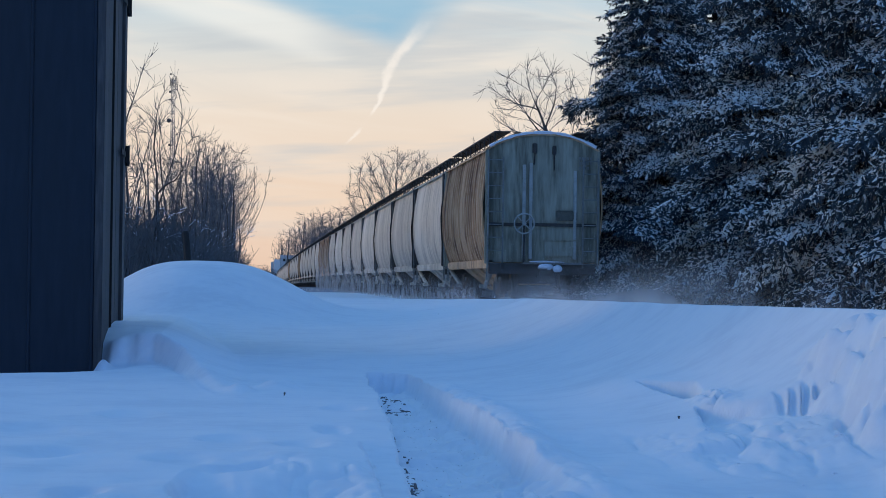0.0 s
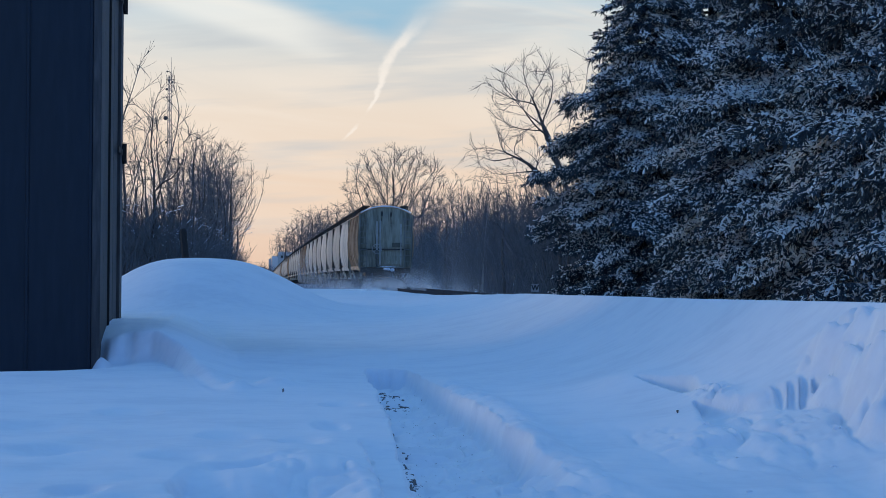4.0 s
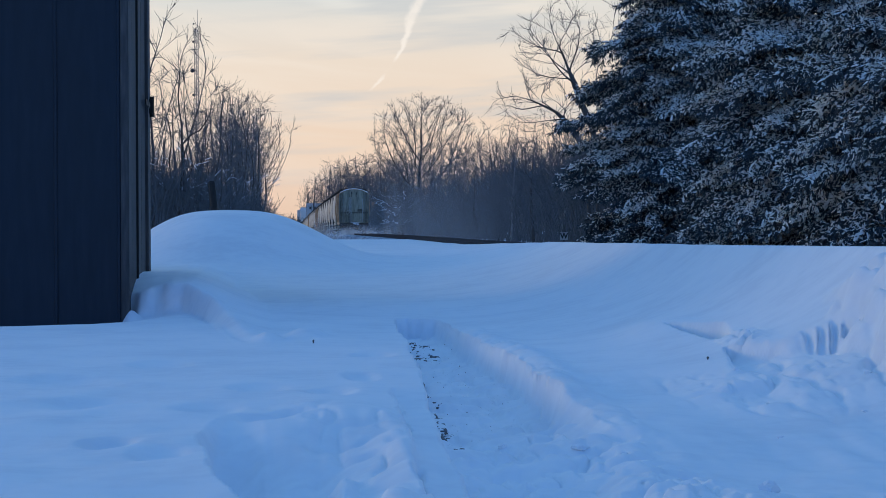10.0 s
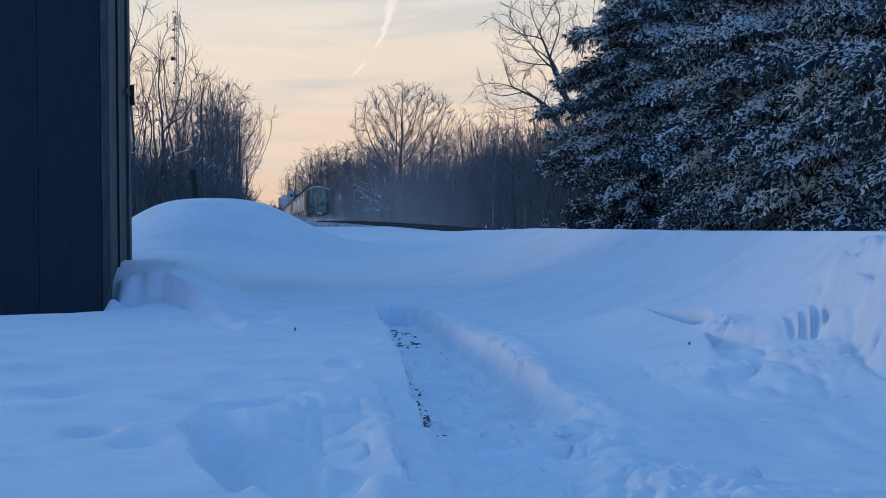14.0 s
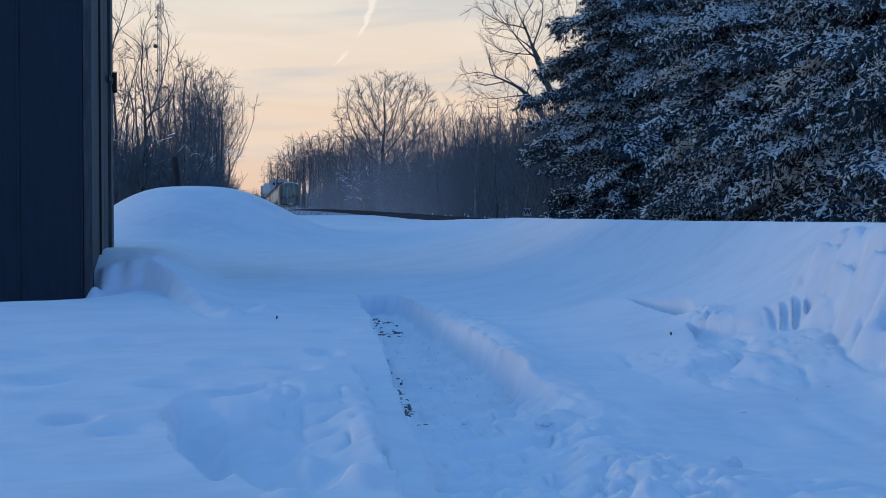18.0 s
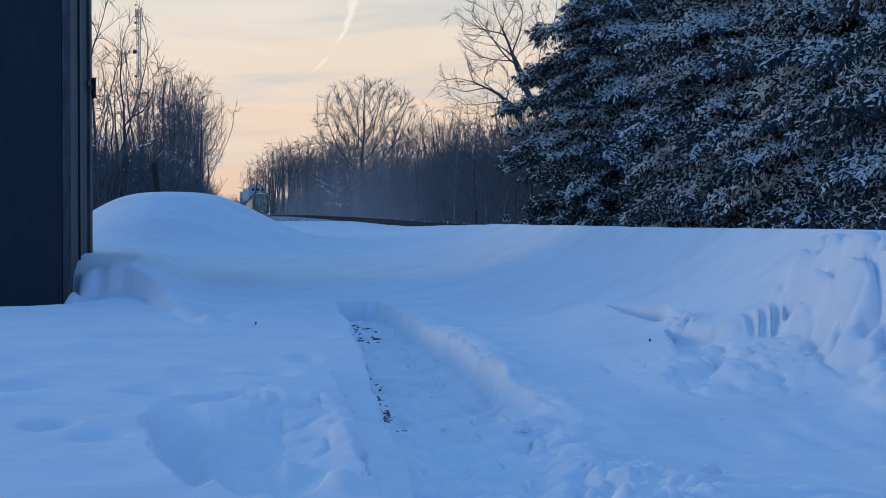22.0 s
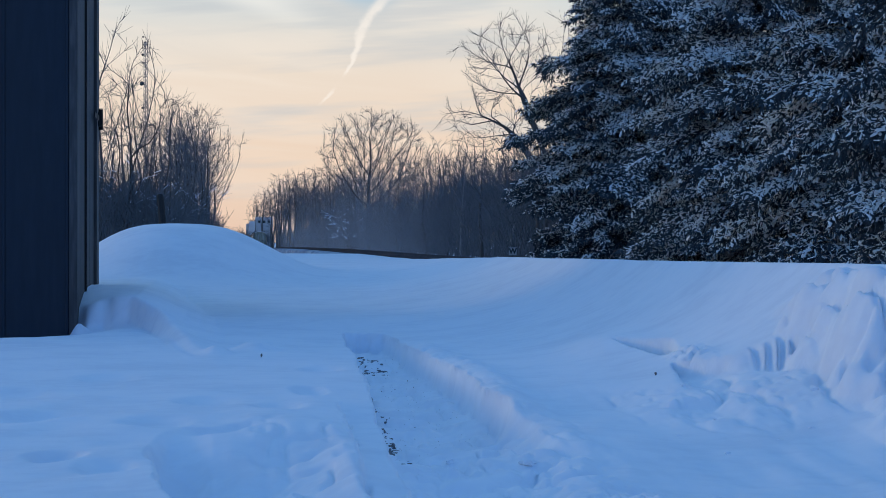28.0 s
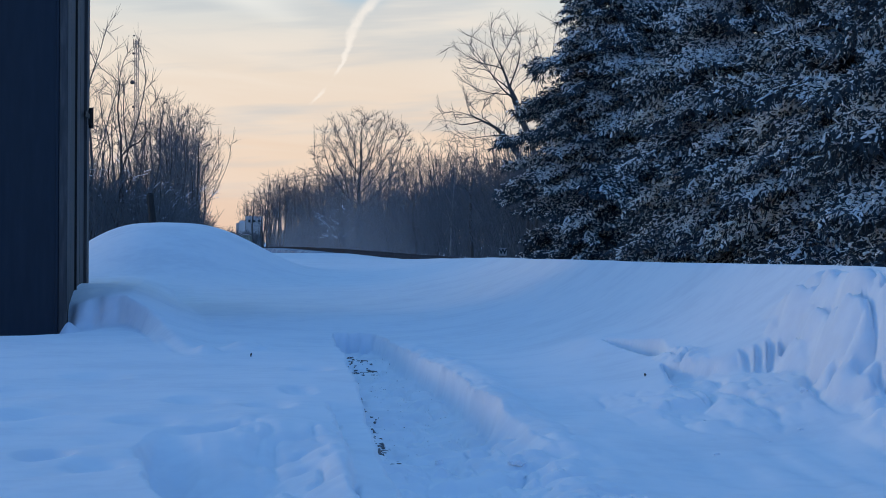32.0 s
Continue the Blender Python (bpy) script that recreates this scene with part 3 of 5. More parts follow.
# ---------------------------------------------------------------- railway
def build_track():
    track = tagged(new("railway_track"), "railway track half buried in blown snow", "railway track")
    for side in (-0.72, 0.72):
        ys = np.concatenate([np.arange(10, 150, 20), np.arange(150, 1000, 25)])
        prof = [(-0.07, -0.16), (0.07, -0.16), (0.07, -0.145), (0.015, -0.12), (0.015, -0.04), (0.036, -0.03), (0.036, 0.0), (-0.036, 0.0), (-0.036, -0.03), (-0.015, -0.04), (-0.015, -0.12), (-0.07, -0.145)]
        verts = [(8.1 + side + px, y, 0.55 + pz - float(sag(np.array(y)))) for y in ys for px, pz in prof]
        n = len(prof)
        faces = [(i * n + j, i * n + (j + 1) % n, (i + 1) * n + (j + 1) % n, (i + 1) * n + j) for i in range(len(ys) - 1) for j in range(n)]
        child("rail", mesh_of("rail", verts, faces, RAIL), track)
    # the bank of cinders that carries the line where the field falls away
    ys = np.concatenate([np.arange(70, 150, 20), np.arange(150, 1000, 25)])
    prof = [(-2.9, -5.4), (-1.9, -0.26), (-1.6, -0.17), (1.6, -0.17), (1.9, -0.26), (2.9, -0.9)]
    verts = [(8.1 + px + (0.12 * math.sin(y * 1.7 + j) if j in (1, 4) else 0), y, 0.55 + pz - float(sag(np.array(y)))) for y in ys for j, (px, pz) in enumerate(prof)]
    n = len(prof)
    faces = [(i * n + j, (i + 1) * n + j, (i + 1) * n + j + 1, i * n + j + 1) for i in range(len(ys) - 1) for j in range(n - 1)]
    child("ballast_bank", mesh_of("ballast_bank", verts, faces, BALLAST), track, label="dark cinder bank swept bare by the train")


build_track()


# ---------------------------------------------------------------- hopper cars
CAR = 16.9  # from coupling to coupling
HALF = 7.75  # half the length of the body
END_HALF = 1.60


def half_width(z):
    """The bowed side of the tank."""
    return float(np.interp(z, [1.15, 1.5, 2.0, 2.7, 3.4, 4.0, 4.34], [1.38, 1.52, 1.63, 1.68, 1.63, 1.54, 1.48]))


def shell_mesh(name, mat, ribs):
    zs = [1.15, 1.35, 1.6, 2.0, 2.4, 2.8, 3.2, 3.6, 4.0, 4.34]
    if ribs:
        ys = []
        for i in range(21):
            c = -HALF + 0.05 + i * (2 * HALF - 0.1) / 20
            ys += [(c - 0.05, 0), (c - 0.03, 0.045), (c + 0.03, 0.045), (c + 0.05, 0)]
    else:
        ys = [(-HALF + i * 2 * HALF / 8, 0) for i in range(9)]
    verts, faces = [], []
    for s in (-1, 1):
        off = len(verts)
        for y, d in ys:
            verts += [(s * (half_width(z) + d), y, z) for z in zs]
        n = len(zs)
        for i in range(len(ys) - 1):
            for j in range(n - 1):
                q = (off + i * n + j, off + (i + 1) * n + j, off + (i + 1) * n + j + 1, off + i * n + j + 1)
                faces.append(q if s > 0 else q[::-1])
    return mesh_of(name, verts, faces, mat, smooth=not ribs)


def roof_mesh(mat):
    a = np.linspace(-1, 1, 13)
    prof = [(x * 1.60, 4.32 + 0.46 * (1 - abs(x) ** 2.2)) for x in a]
    prof += [(x, z - 0.05) for x, z in prof[::-1]]
    n, verts, faces = len(prof), [], []
    for y in (-HALF - 0.06, HALF + 0.06):
        verts += [(x, y, z) for x, z in prof]
    for j in range(n):
        k = (j + 1) % n
        faces.append((j, n + j, n + k, k))
    for j in range(n // 2 - 1):
        faces.append((n - 1 - j, n - 2 - j, j + 1, j)[::-1])
        faces.append((n + n - 1 - j, n + n - 2 - j, n + j + 1, n + j))
    return mesh_of("roof", verts, faces, mat)


def end_bm(sign):
    bm = bmesh.new()
    y = sign * HALF
    zs = [1.15, 1.5, 2.0, 2.6, 3.2, 3.8, 4.34]
    ring = [(END_HALF, z) for z in zs]
    ring += [(x * END_HALF, 4.30 + 0.46 * (1 - abs(x) ** 2.2)) for x in (0.85, 0.6, 0.3, 0, -0.3, -0.6, -0.85)]
    ring += [(-END_HALF, z) for z in zs[::-1]]
    a = [bm.verts.new((x, y, z)) for x, z in ring]
    b = [bm.verts.new((x, y - sign * 0.06, z)) for x, z in ring]
    bm.faces.new(a if sign < 0 else a[::-1])
    bm.faces.new(b[::-1] if sign < 0 else b)
    for i in range(len(a)):
        j = (i + 1) % len(a)
        bm.faces.new((a[i], b[i], b[j], a[j]) if sign < 0 else (a[j], b[j], b[i], a[i]))
    return bm


def ladder_bm(x0, x1, y, z0, z1, rungs):
    bm = bmesh.new()
    for x in (x0, x1):
        box(bm, x - 0.022, x + 0.022, y - 0.03, y + 0.03, z0, z1)
    for i in range(rungs):
        z = z0 + 0.12 + i * (z1 - z0 - 0.2) / (rungs - 1)
        rod(bm, (x0, y, z), (x1, y, z), 0.014, sides=6)
    return bm


def wheel_mesh():
    bm = bmesh.new()
    for s in (-1, 1):
        rod(bm, (s * 0.66, 0, 0), (s * 0.79, 0, 0), 0.42, 0.42, 18)
        rod(bm, (s * 0.60, 0, 0), (s * 0.66, 0, 0), 0.46, 0.46, 18)
    rod(bm, (-0.95, 0, 0), (0.95, 0, 0), 0.085, sides=10)
    me = bpy.data.meshes.new("wheelset")
    bm.to_mesh(me)
    bm.free()
    me.materials.append(STEEL)
    return me


WHEELSET = wheel_mesh()


def truck_mesh():
    bm = bmesh.new()
    for s in (-1, 1):
        x = s * 1.0
        box(bm, x - 0.07, x + 0.07, -1.1, 1.1, 0.60, 0.74, 0.02)
        box(bm, x - 0.07, x + 0.07, -0.55, 0.55, 0.22, 0.34, 0.02)
        for e in (-1, 1):
            box(bm, x - 0.09, x + 0.09, e * 0.90 - 0.16, e * 0.90 + 0.16, 0.30, 0.62, 0.03)
            rod(bm, (x, e * 0.8, 0.62), (x, e * 0.42, 0.28), 0.06)
            for d in (-0.12, 0.12):
                rod(bm, (x, d, 0.34), (x, d, 0.60), 0.06)
    box(bm, -1.1, 1.1, -0.2, 0.2, 0.55, 0.86, 0.03)
    me = bpy.data.meshes.new("truck")
    bm.to_mesh(me)
    bm.free()
    me.materials.append(STEEL)
    return me


TRUCK = truck_mesh()


def build_car(label, paint, end_paint_or_shade, ribs, full=True, post_paint=None):
    post_paint = post_paint or STEEL
    car = tagged(new("hopper_car"), label, "railway car", "cars of the freight train")
    child("tank_side", shell_mesh("tank_side", paint, ribs), car)
    child("roof", roof_mesh(paint), car)
    for s in (-1, 1):
        e = part("end_panel", end_bm(s), end_paint_or_shade, car)
        y = s * (HALF + 0.03)
        if full:
            bm = bmesh.new()
            box(bm, -1.6, 1.6, y - 0.035, y + 0.035, 2.17, 2.26, 0.01)
            part("end_stiffener", bm, STEEL, e, "dark horizontal stiffener")
            for x, z0, z1 in ((-0.33, 1.25, 3.95), (-0.52, 1.25, 3.9), (0.92, 1.25, 3.75)):
                bm = bmesh.new()
                box(bm, x - 0.045, x + 0.045, y - 0.05, y + 0.05, z0, z1, 0.01)
                part("end_post", bm, post_paint, e, "pale upright post")
            bm = bmesh.new()
            box(bm, -0.30, -0.17, y - 0.08, y + 0.08, 4.22, 4.50, 0.02)
            rod(bm, (-0.23, y, 4.25), (-0.25, y, 3.9), 0.02, sides=6)
            part("vent_box", bm, STEEL, e)
            bm = bmesh.new()
            box(bm, 0.26, 0.37, y - 0.06, y + 0.06, 4.18, 4.44, 0.02)
            rod(bm, (0.31, y, 4.2), (0.33, y, 3.75), 0.02, sides=6)
            part("vent_box", bm, STEEL, e)
            bm = bmesh.new()
            box(bm, 0.05, 1.0, y - 0.045, y + 0.045, 1.32, 1.78, 0.03)
            box(bm, 0.05, 1.05, y - 0.07, y + 0.07, 1.76, 1.80, 0.01)
            part("end_hatch", bm, end_paint_or_shade, e)
            bm = bmesh.new()
            box(bm, 0.38, 0.98, y - 0.04, y + 0.04, 2.34, 2.62, 0.02)
            part("placard_board", bm, END_DIRT, e, "grimy placard board")
            for x in (-1.57, 1.57):
                bm = bmesh.new()
                box(bm, x - 0.05, x + 0.05, y - 0.06, y + 0.06, 1.1, 4.3, 0.015)
                part("corner_post", bm, end_paint_or_shade, e)
            bm = bmesh.new()
            rod(bm, (-0.52, s * (HALF + 0.1), 2.2), (-0.52, s * (HALF + 0.1), 1.0), 0.03)
            part("brake_rod", bm, STEEL, e)
            part("ladder", ladder_bm(-1.54, -1.12, s * (HALF + 0.12), 1.0, 4.1, 9), LADDER, car, "galvanised end ladder")
            part("ladder", ladder_bm(1.14, 1.56, s * (HALF + 0.12), 1.0, 4.1, 9), LADDER, car, "galvanised end ladder")
            bm = bmesh.new()
            box(bm, -0.55, 1.15, s * (HALF + 0.04), s * (HALF + 0.34), 1.10, 1.15, 0.01)
            part("crossover_step", bm, LADDER, car, "snow-edged steel crossover step")
        bm = bmesh.new()
        box(bm, -1.5, 1.5, s * (HALF + 0.15), s * (HALF - 0.15), 0.82, 1.13, 0.02)
        part("end_sill", bm, STEEL, car)
        if full:
            bm = bmesh.new()
            box(bm, -0.12, 0.12, s * (HALF - 0.3), s * (HALF + 0.55), 0.72, 0.98, 0.03)
            box(bm, -0.19, 0.15, s * (HALF + 0.5), s * (HALF + 0.72), 0.66, 1.04, 0.06)
            part("coupler", bm, STEEL, car)
            bm = bmesh.new()
            rod(bm, (0.3, s * (HALF + 0.2), 0.95), (0.42, s * (HALF + 0.35), 0.55), 0.03)
            rod(bm, (0.42, s * (HALF + 0.35), 0.55), (0.28, s * (HALF + 0.5), 0.42), 0.03)
            part("brake_hose", bm, IRON, car)
        t = child("truck", TRUCK, car, pose(0, s * 5.9, 0))
        for e in (-0.9, 0.9):
            child("wheelset", WHEELSET, t, pose(0, e, 0.43))
    for s in (-1, 1):
        bm = bmesh.new()
        box(bm, s * 1.36, s * 1.50, -HALF, HALF, 0.98, 1.22, 0.02)
        part("side_sill", bm, paint, car)
    for s in (-1, 1):
        bm = bmesh.new()
        box(bm, s * 0.92, s * 1.38, -HALF - 0.05, HALF + 0.05, 4.80, 4.83)
        for i in range(10):
            y = -HALF + 0.2 + i * (2 * HALF - 0.4) / 9
            rod(bm, (s * 1.33, y, 4.45), (s * 1.33, y, 4.80), 0.022, sides=5)
            rod(bm, (s * 0.98, y, 4.55), (s * 1.30, y, 4.80), 0.018, sides=5)
        part("running_board", bm, STEEL, car, "dark roof walkway grating")
    for s in (-1, 1):
        bm = bmesh.new()
        box(bm, s * 0.30, s * 0.75, -HALF + 0.6, HALF - 0.6, 4.66, 4.84, 0.03)
        part("hatch_cover", bm, paint, car)
    for i in range(3):  # outlet bays
        bm = bmesh.new()
        y = (i - 1) * 3.4
        made = bmesh.ops.create_cone(bm, cap_ends=True, segments=4, radius1=0.6, radius2=2.0, depth=0.85, matrix=Matrix.Translation((0, y, 0.76)) @ pose(0, 0, 0, 0, 0, 45))
        part("outlet_bay", bm, paint, car)
    for s in (-1, 1):
        for e in (-1, 1):
            bm = bmesh.new()
            rod(bm, (s * 1.38, e * (HALF - 0.1), 0.95), (s * 1.30, e * 4.4, 0.45), 0.07)
            box(bm, s * 1.28, s * 1.46, e * 4.2, e * 4.6, 0.4, 0.52, 0.01)
            part("slope_brace", bm, LADDER if ribs else paint, car)
            if full:
                bm = bmesh.new()
                for z in (1.0, 0.62):
                    rod(bm, (s * 1.5, e * (HALF - 0.1), z), (s * 1.5, e * (HALF - 0.6), z), 0.02, sides=6)
                for y in (0.1, 0.6):
                    rod(bm, (s * 1.5, e * (HALF - y), 1.05), (s * 1.5, e * (HALF - y), 0.6), 0.02, sides=6)
                part("side_step", bm, LADDER, car)
    return car


def build_brake_wheel(car):
    bm = bmesh.new()
    y = -HALF - 0.20
    ring = [Vector((-0.52 + 0.28 * math.cos(a), y, 2.24 + 0.28 * math.sin(a))) for a in np.linspace(0, 2 * math.pi, 25)[:-1]]
    for i, p in enumerate(ring):
        rod(bm, p, ring[(i + 1) % 24], 0.022, sides=6)
        if i % 6 == 3:
            rod(bm, p, (-0.52, y, 2.24), 0.016, sides=6)
    rod(bm, (-0.52, y - 0.05, 2.24), (-0.52, y + 0.2, 2.24), 0.06)
    part("brake_wheel", bm, PALE_END, car, "spoked hand brake wheel")


def marker_bars(car):
    """Small lettering on the end panel, too small to read."""
    for r in range(3):
        bm = bmesh.new()
        for i in range(5 - (r == 2)):
            x = 1.02 + i * 0.075
            box(bm, x, x + 0.05, -HALF - 0.062, -HALF - 0.055, 4.05 - r * 0.13, 4.13 - r * 0.13)
        part("stencil", bm, LADDER, car)


def coupler_snow(car):
    """Snow packed on the coupler and the rear step."""
    for x, z, sx in ((0.05, 1.02, 0.22), (0.38, 0.98, 0.14), (0.1, 1.17, 0.5)):
        bm = bmesh.new()
        bmesh.ops.create_icosphere(bm, subdivisions=2, radius=1.0)
        for vert in bm.verts:
            c = vert.co
            f = 1 + 0.3 * noise.noise(c * 1.7 + Vector((x * 9, 0, 0)))
            vert.co = Vector((x + c.x * sx * f, -HALF - (0.6 if z < 1.1 else 0.19) + c.y * 0.12, z + c.z * (0.10 if z < 1.1 else 0.035) * f))
        part("packed_snow", bm, BRANCH_SNOW, car, "snow packed on the coupler", smooth=True)


def snow_lip(car):
    """Snow that lies along the eaves and the rear edge of the roof."""
    bm = bmesh.new()
    for i in range(24):
        x0, x1 = -1.5 + i * 0.125, -1.5 + (i + 1) * 0.125
        z = [4.33 + 0.46 * (1 - abs(x / 1.60) ** 2.2) for x in (x0, x1)]
        rod(bm, (x0, -HALF - 0.02, z[0] + 0.01), (x1, -HALF - 0.02, z[1] + 0.01), random.uniform(0.03, 0.06), sides=6)
    part("roof_snow", bm, BRANCH_SNOW, car, "thin snow on the roof edge")["kind"] = "stuff"


rear = build_car("tan covered hopper car with rust-streaked ribs, last of the train", TAN, END, True, post_paint=PALE_END)
build_brake_wheel(rear)
marker_bars(rear)
snow_lip(rear)
coupler_snow(rear)
# ends of the cars ahead are coloured dark for the shade in the gaps
grey_car = build_car("light grey covered hopper car with bowed sides", GREY, STEEL, False)
white_car = build_car("off-white covered hopper car with bowed sides", WHITE, STEEL, False)
tan_car = build_car("faded tan covered hopper car with bowed sides", TAN, STEEL, True, full=False)
far_car = build_car("light grey covered hopper car far along the train", GREY, STEEL, False, full=False)
CARS = [rear, white_car, grey_car]
for i in range(3, 38):
    if i in (9, 10, 17, 23):
        c = tan_car if tan_car not in CARS else copy_thing(tan_car, Matrix())
    elif i > 12:
        c = far_car if far_car not in CARS else copy_thing(far_car, Matrix())
    else:
        c = copy_thing(white_car if i % 3 == 1 or i == 4 else grey_car, Matrix())
    CARS.append(c)


POWDER = bpy.data.materials.new("snow_dust")
k = Net(nodes_of(POWDER))
d, tl, tr = k.n("ShaderNodeBsdfDiffuse"), k.n("ShaderNodeBsdfTranslucent"), k.n("ShaderNodeBsdfTransparent")
half, mx = k.n("ShaderNodeMixShader"), k.n("ShaderNodeMixShader")
d.inputs[0].default_value = tl.inputs[0].default_value = (0.90, 0.90, 0.91, 1)
half.inputs[0].default_value = 0.5
co = k.n("ShaderNodeTexCoord").outputs["Object"]
sp = k.n("ShaderNodeSeparateXYZ")
k.put(sp.inputs[0], co)
tall_dust = k.math("MULTIPLY_ADD", k.math("ABSOLUTE", sp.outputs[1]), 0.030, 1.05)  # the cloud stands higher along the train
thick = k.math("MULTIPLY", k.step(k.math("DIVIDE", sp.outputs[2], tall_dust), 1.0, -0.1), k.step(k.math("ABSOLUTE", sp.outputs[0]), 5.4, 1.2))
thick = k.math("MULTIPLY", thick, thick)
thick = k.math("MULTIPLY", thick, k.step(k.noise(co, 0.9, 4.0, 0.55, 0.4), 0.30, 0.66, 0.12, 1.0))
k.put(mx.inputs[0], k.math("MULTIPLY", thick, 0.62))
k.put(half.inputs[1], d.outputs[0])
k.put(half.inputs[2], tl.outputs[0])
k.put(mx.inputs[1], tr.outputs[0])
k.put(mx.inputs[2], half.outputs[0])
k.put(k.n("ShaderNodeOutputMaterial").inputs[0], mx.outputs[0])


def powder(label):
    """Powder whirled up round the wheels: thin bowed veils, one behind the other."""
    verts, faces = [], []

    def veil(a, b, lean, n, across):
        off, nz = len(verts), 7
        for j in range(nz):
            f = j / (nz - 1)
            for i in range(n + 1):
                t = i / n
                x, y = a[0] + (b[0] - a[0]) * t, a[1] + (b[1] - a[1]) * t
                bow = across * math.sin(math.pi * t)
                verts.append((x + lean * f * f, y + bow, -0.15 + (1.7 + 0.045 * abs(y)) * f))
        for j in range(nz - 1):
            for i in range(n):
                q = off + j * (n + 1) + i
                faces.append((q, q + 1, q + n + 2, q + n + 1))

    veil((-1.80, 0.5), (-1.80, 190), -0.9, 60, 0.0)
    veil((-2.35, -7), (-2.35, 160), -0.7, 60, 0.0)
    for y in (-2.0, -10.0, -26.0):
        veil((-5.5, y), (5.5, y + 1.5), 0.0, 20, -1.5)
    ob = new("blowing_snow", mesh_of("blowing_snow", verts, faces, POWDER, smooth=True))
    return tagged(ob, label, "snow dust", kind="stuff")


DUST = powder("powder snow whirled up along the wheels of the train")


def hang(h):
    """Fine powder that stays in the air over the line after the train, thinning upwards."""
    m = bpy.data.materials.new("hanging_snow_dust")
    k = Net(nodes_of(m))
    d, tl, tr = k.n("ShaderNodeBsdfDiffuse"), k.n("ShaderNodeBsdfTranslucent"), k.n("ShaderNodeBsdfTransparent")
    half, mx = k.n("ShaderNodeMixShader"), k.n("ShaderNodeMixShader")
    d.inputs[0].default_value = tl.inputs[0].default_value = (0.90, 0.90, 0.91, 1)
    half.inputs[0].default_value = 0.5
    co = k.n("ShaderNodeTexCoord").outputs["Object"]
    sp = k.n("ShaderNodeSeparateXYZ")
    k.put(sp.inputs[0], co)
    thick = k.math("MULTIPLY", k.step(sp.outputs[2], h, -0.5), k.math("MULTIPLY", k.step(sp.outputs[1], 100, 190), k.step(sp.outputs[1], 640, 420)))
    thick = k.math("MULTIPLY", thick, k.step(k.noise(co, 0.06, 4.0, 0.55, 0.4), 0.25, 0.70, 0.62, 1.0))
    k.put(mx.inputs[0], k.math("MULTIPLY", thick, 0.26))
    k.put(half.inputs[1], d.outputs[0])
    k.put(half.inputs[2], tl.outputs[0])
    k.put(mx.inputs[1], tr.outputs[0])
    k.put(mx.inputs[2], half.outputs[0])
    k.put(k.n("ShaderNodeOutputMaterial").inputs[0], mx.outputs[0])
    verts, faces = [], []
    ys = [100 + 20 * i for i in range(28)]
    for y in ys:
        for j in range(6):
            verts.append((11.0 + 0.4 * math.sin(y * 0.05) - 0.25 * j * j / 6, y, -2.5 + (h + 2.6) * j / 5))
    for i in range(len(ys) - 1):
        for j in range(5):
            q = i * 6 + j
            faces.append((q, q + 1, q + 7, q + 6))
    ob = new("blowing_snow", mesh_of("blowing_snow", verts, faces, m, smooth=True))
    return tagged(ob, "fine powder snow hanging over the railway", "snow dust", kind="stuff")


HAZE = hang(8.0)


# ---------------------------------------------------------------- bare trees
def limbs(rng, height, kids, trunk_r, lean=0.0, first=0.3, thin=0.012, reach=0.5, rise=0.06, fork=(0.45, 0.95), bole=0.86):
    """Segments (a, b, ra, rb, level) of a bare tree; kids: how many shoots each level bears."""
    out = []

    def grow(p, d, length, r, level):
        n = (6, 4, 3, 2, 1)[level]
        pts, q = [p], p
        for i in range(n):
            d = (d + Vector(rng.normal(0, 0.07 + 0.05 * level, 3)) + Vector((0, 0, rise if level else 0.02))).normalized()
            e = q + d * (length / n)
            shrink = 0.75 if level else 0.66
            r0, r1 = (max(thin, r * (1 - shrink * k_ / n)) for k_ in (i, i + 1))
            out.append((q, e, r0, r1, level))
            q = e
            pts.append(e)
        if level >= len(kids):
            return
        start = first if level == 0 else 0.22
        for j in range(kids[level]):
            f = start + (1 - start) * (j + rng.random()) / kids[level]
            k_ = min(n - 1, int(f * n))
            a = pts[k_].lerp(pts[k_ + 1], f * n - k_)
            ax = (pts[k_ + 1] - pts[k_]).normalized()
            side = ax.orthogonal().normalized()
            side.rotate(Matrix.Rotation(rng.uniform(0, 2 * math.pi), 3, ax))
            tilt = rng.uniform(*fork)
            nd = (ax * math.cos(tilt) + side * math.sin(tilt)).normalized()
            rr = max(thin, r * (1 - 0.7 * f) * rng.uniform(0.5, 0.75))
            grow(a, nd, length * (reach if isinstance(reach, float) else reach[level]) * rng.uniform(0.7, 1.25) * (1.15 - 0.5 * f), rr, level + 1)

    grow(Vector((0, 0, 0)), Vector((lean, 0, 1)).normalized(), height * bole, trunk_r, 0)
    return out


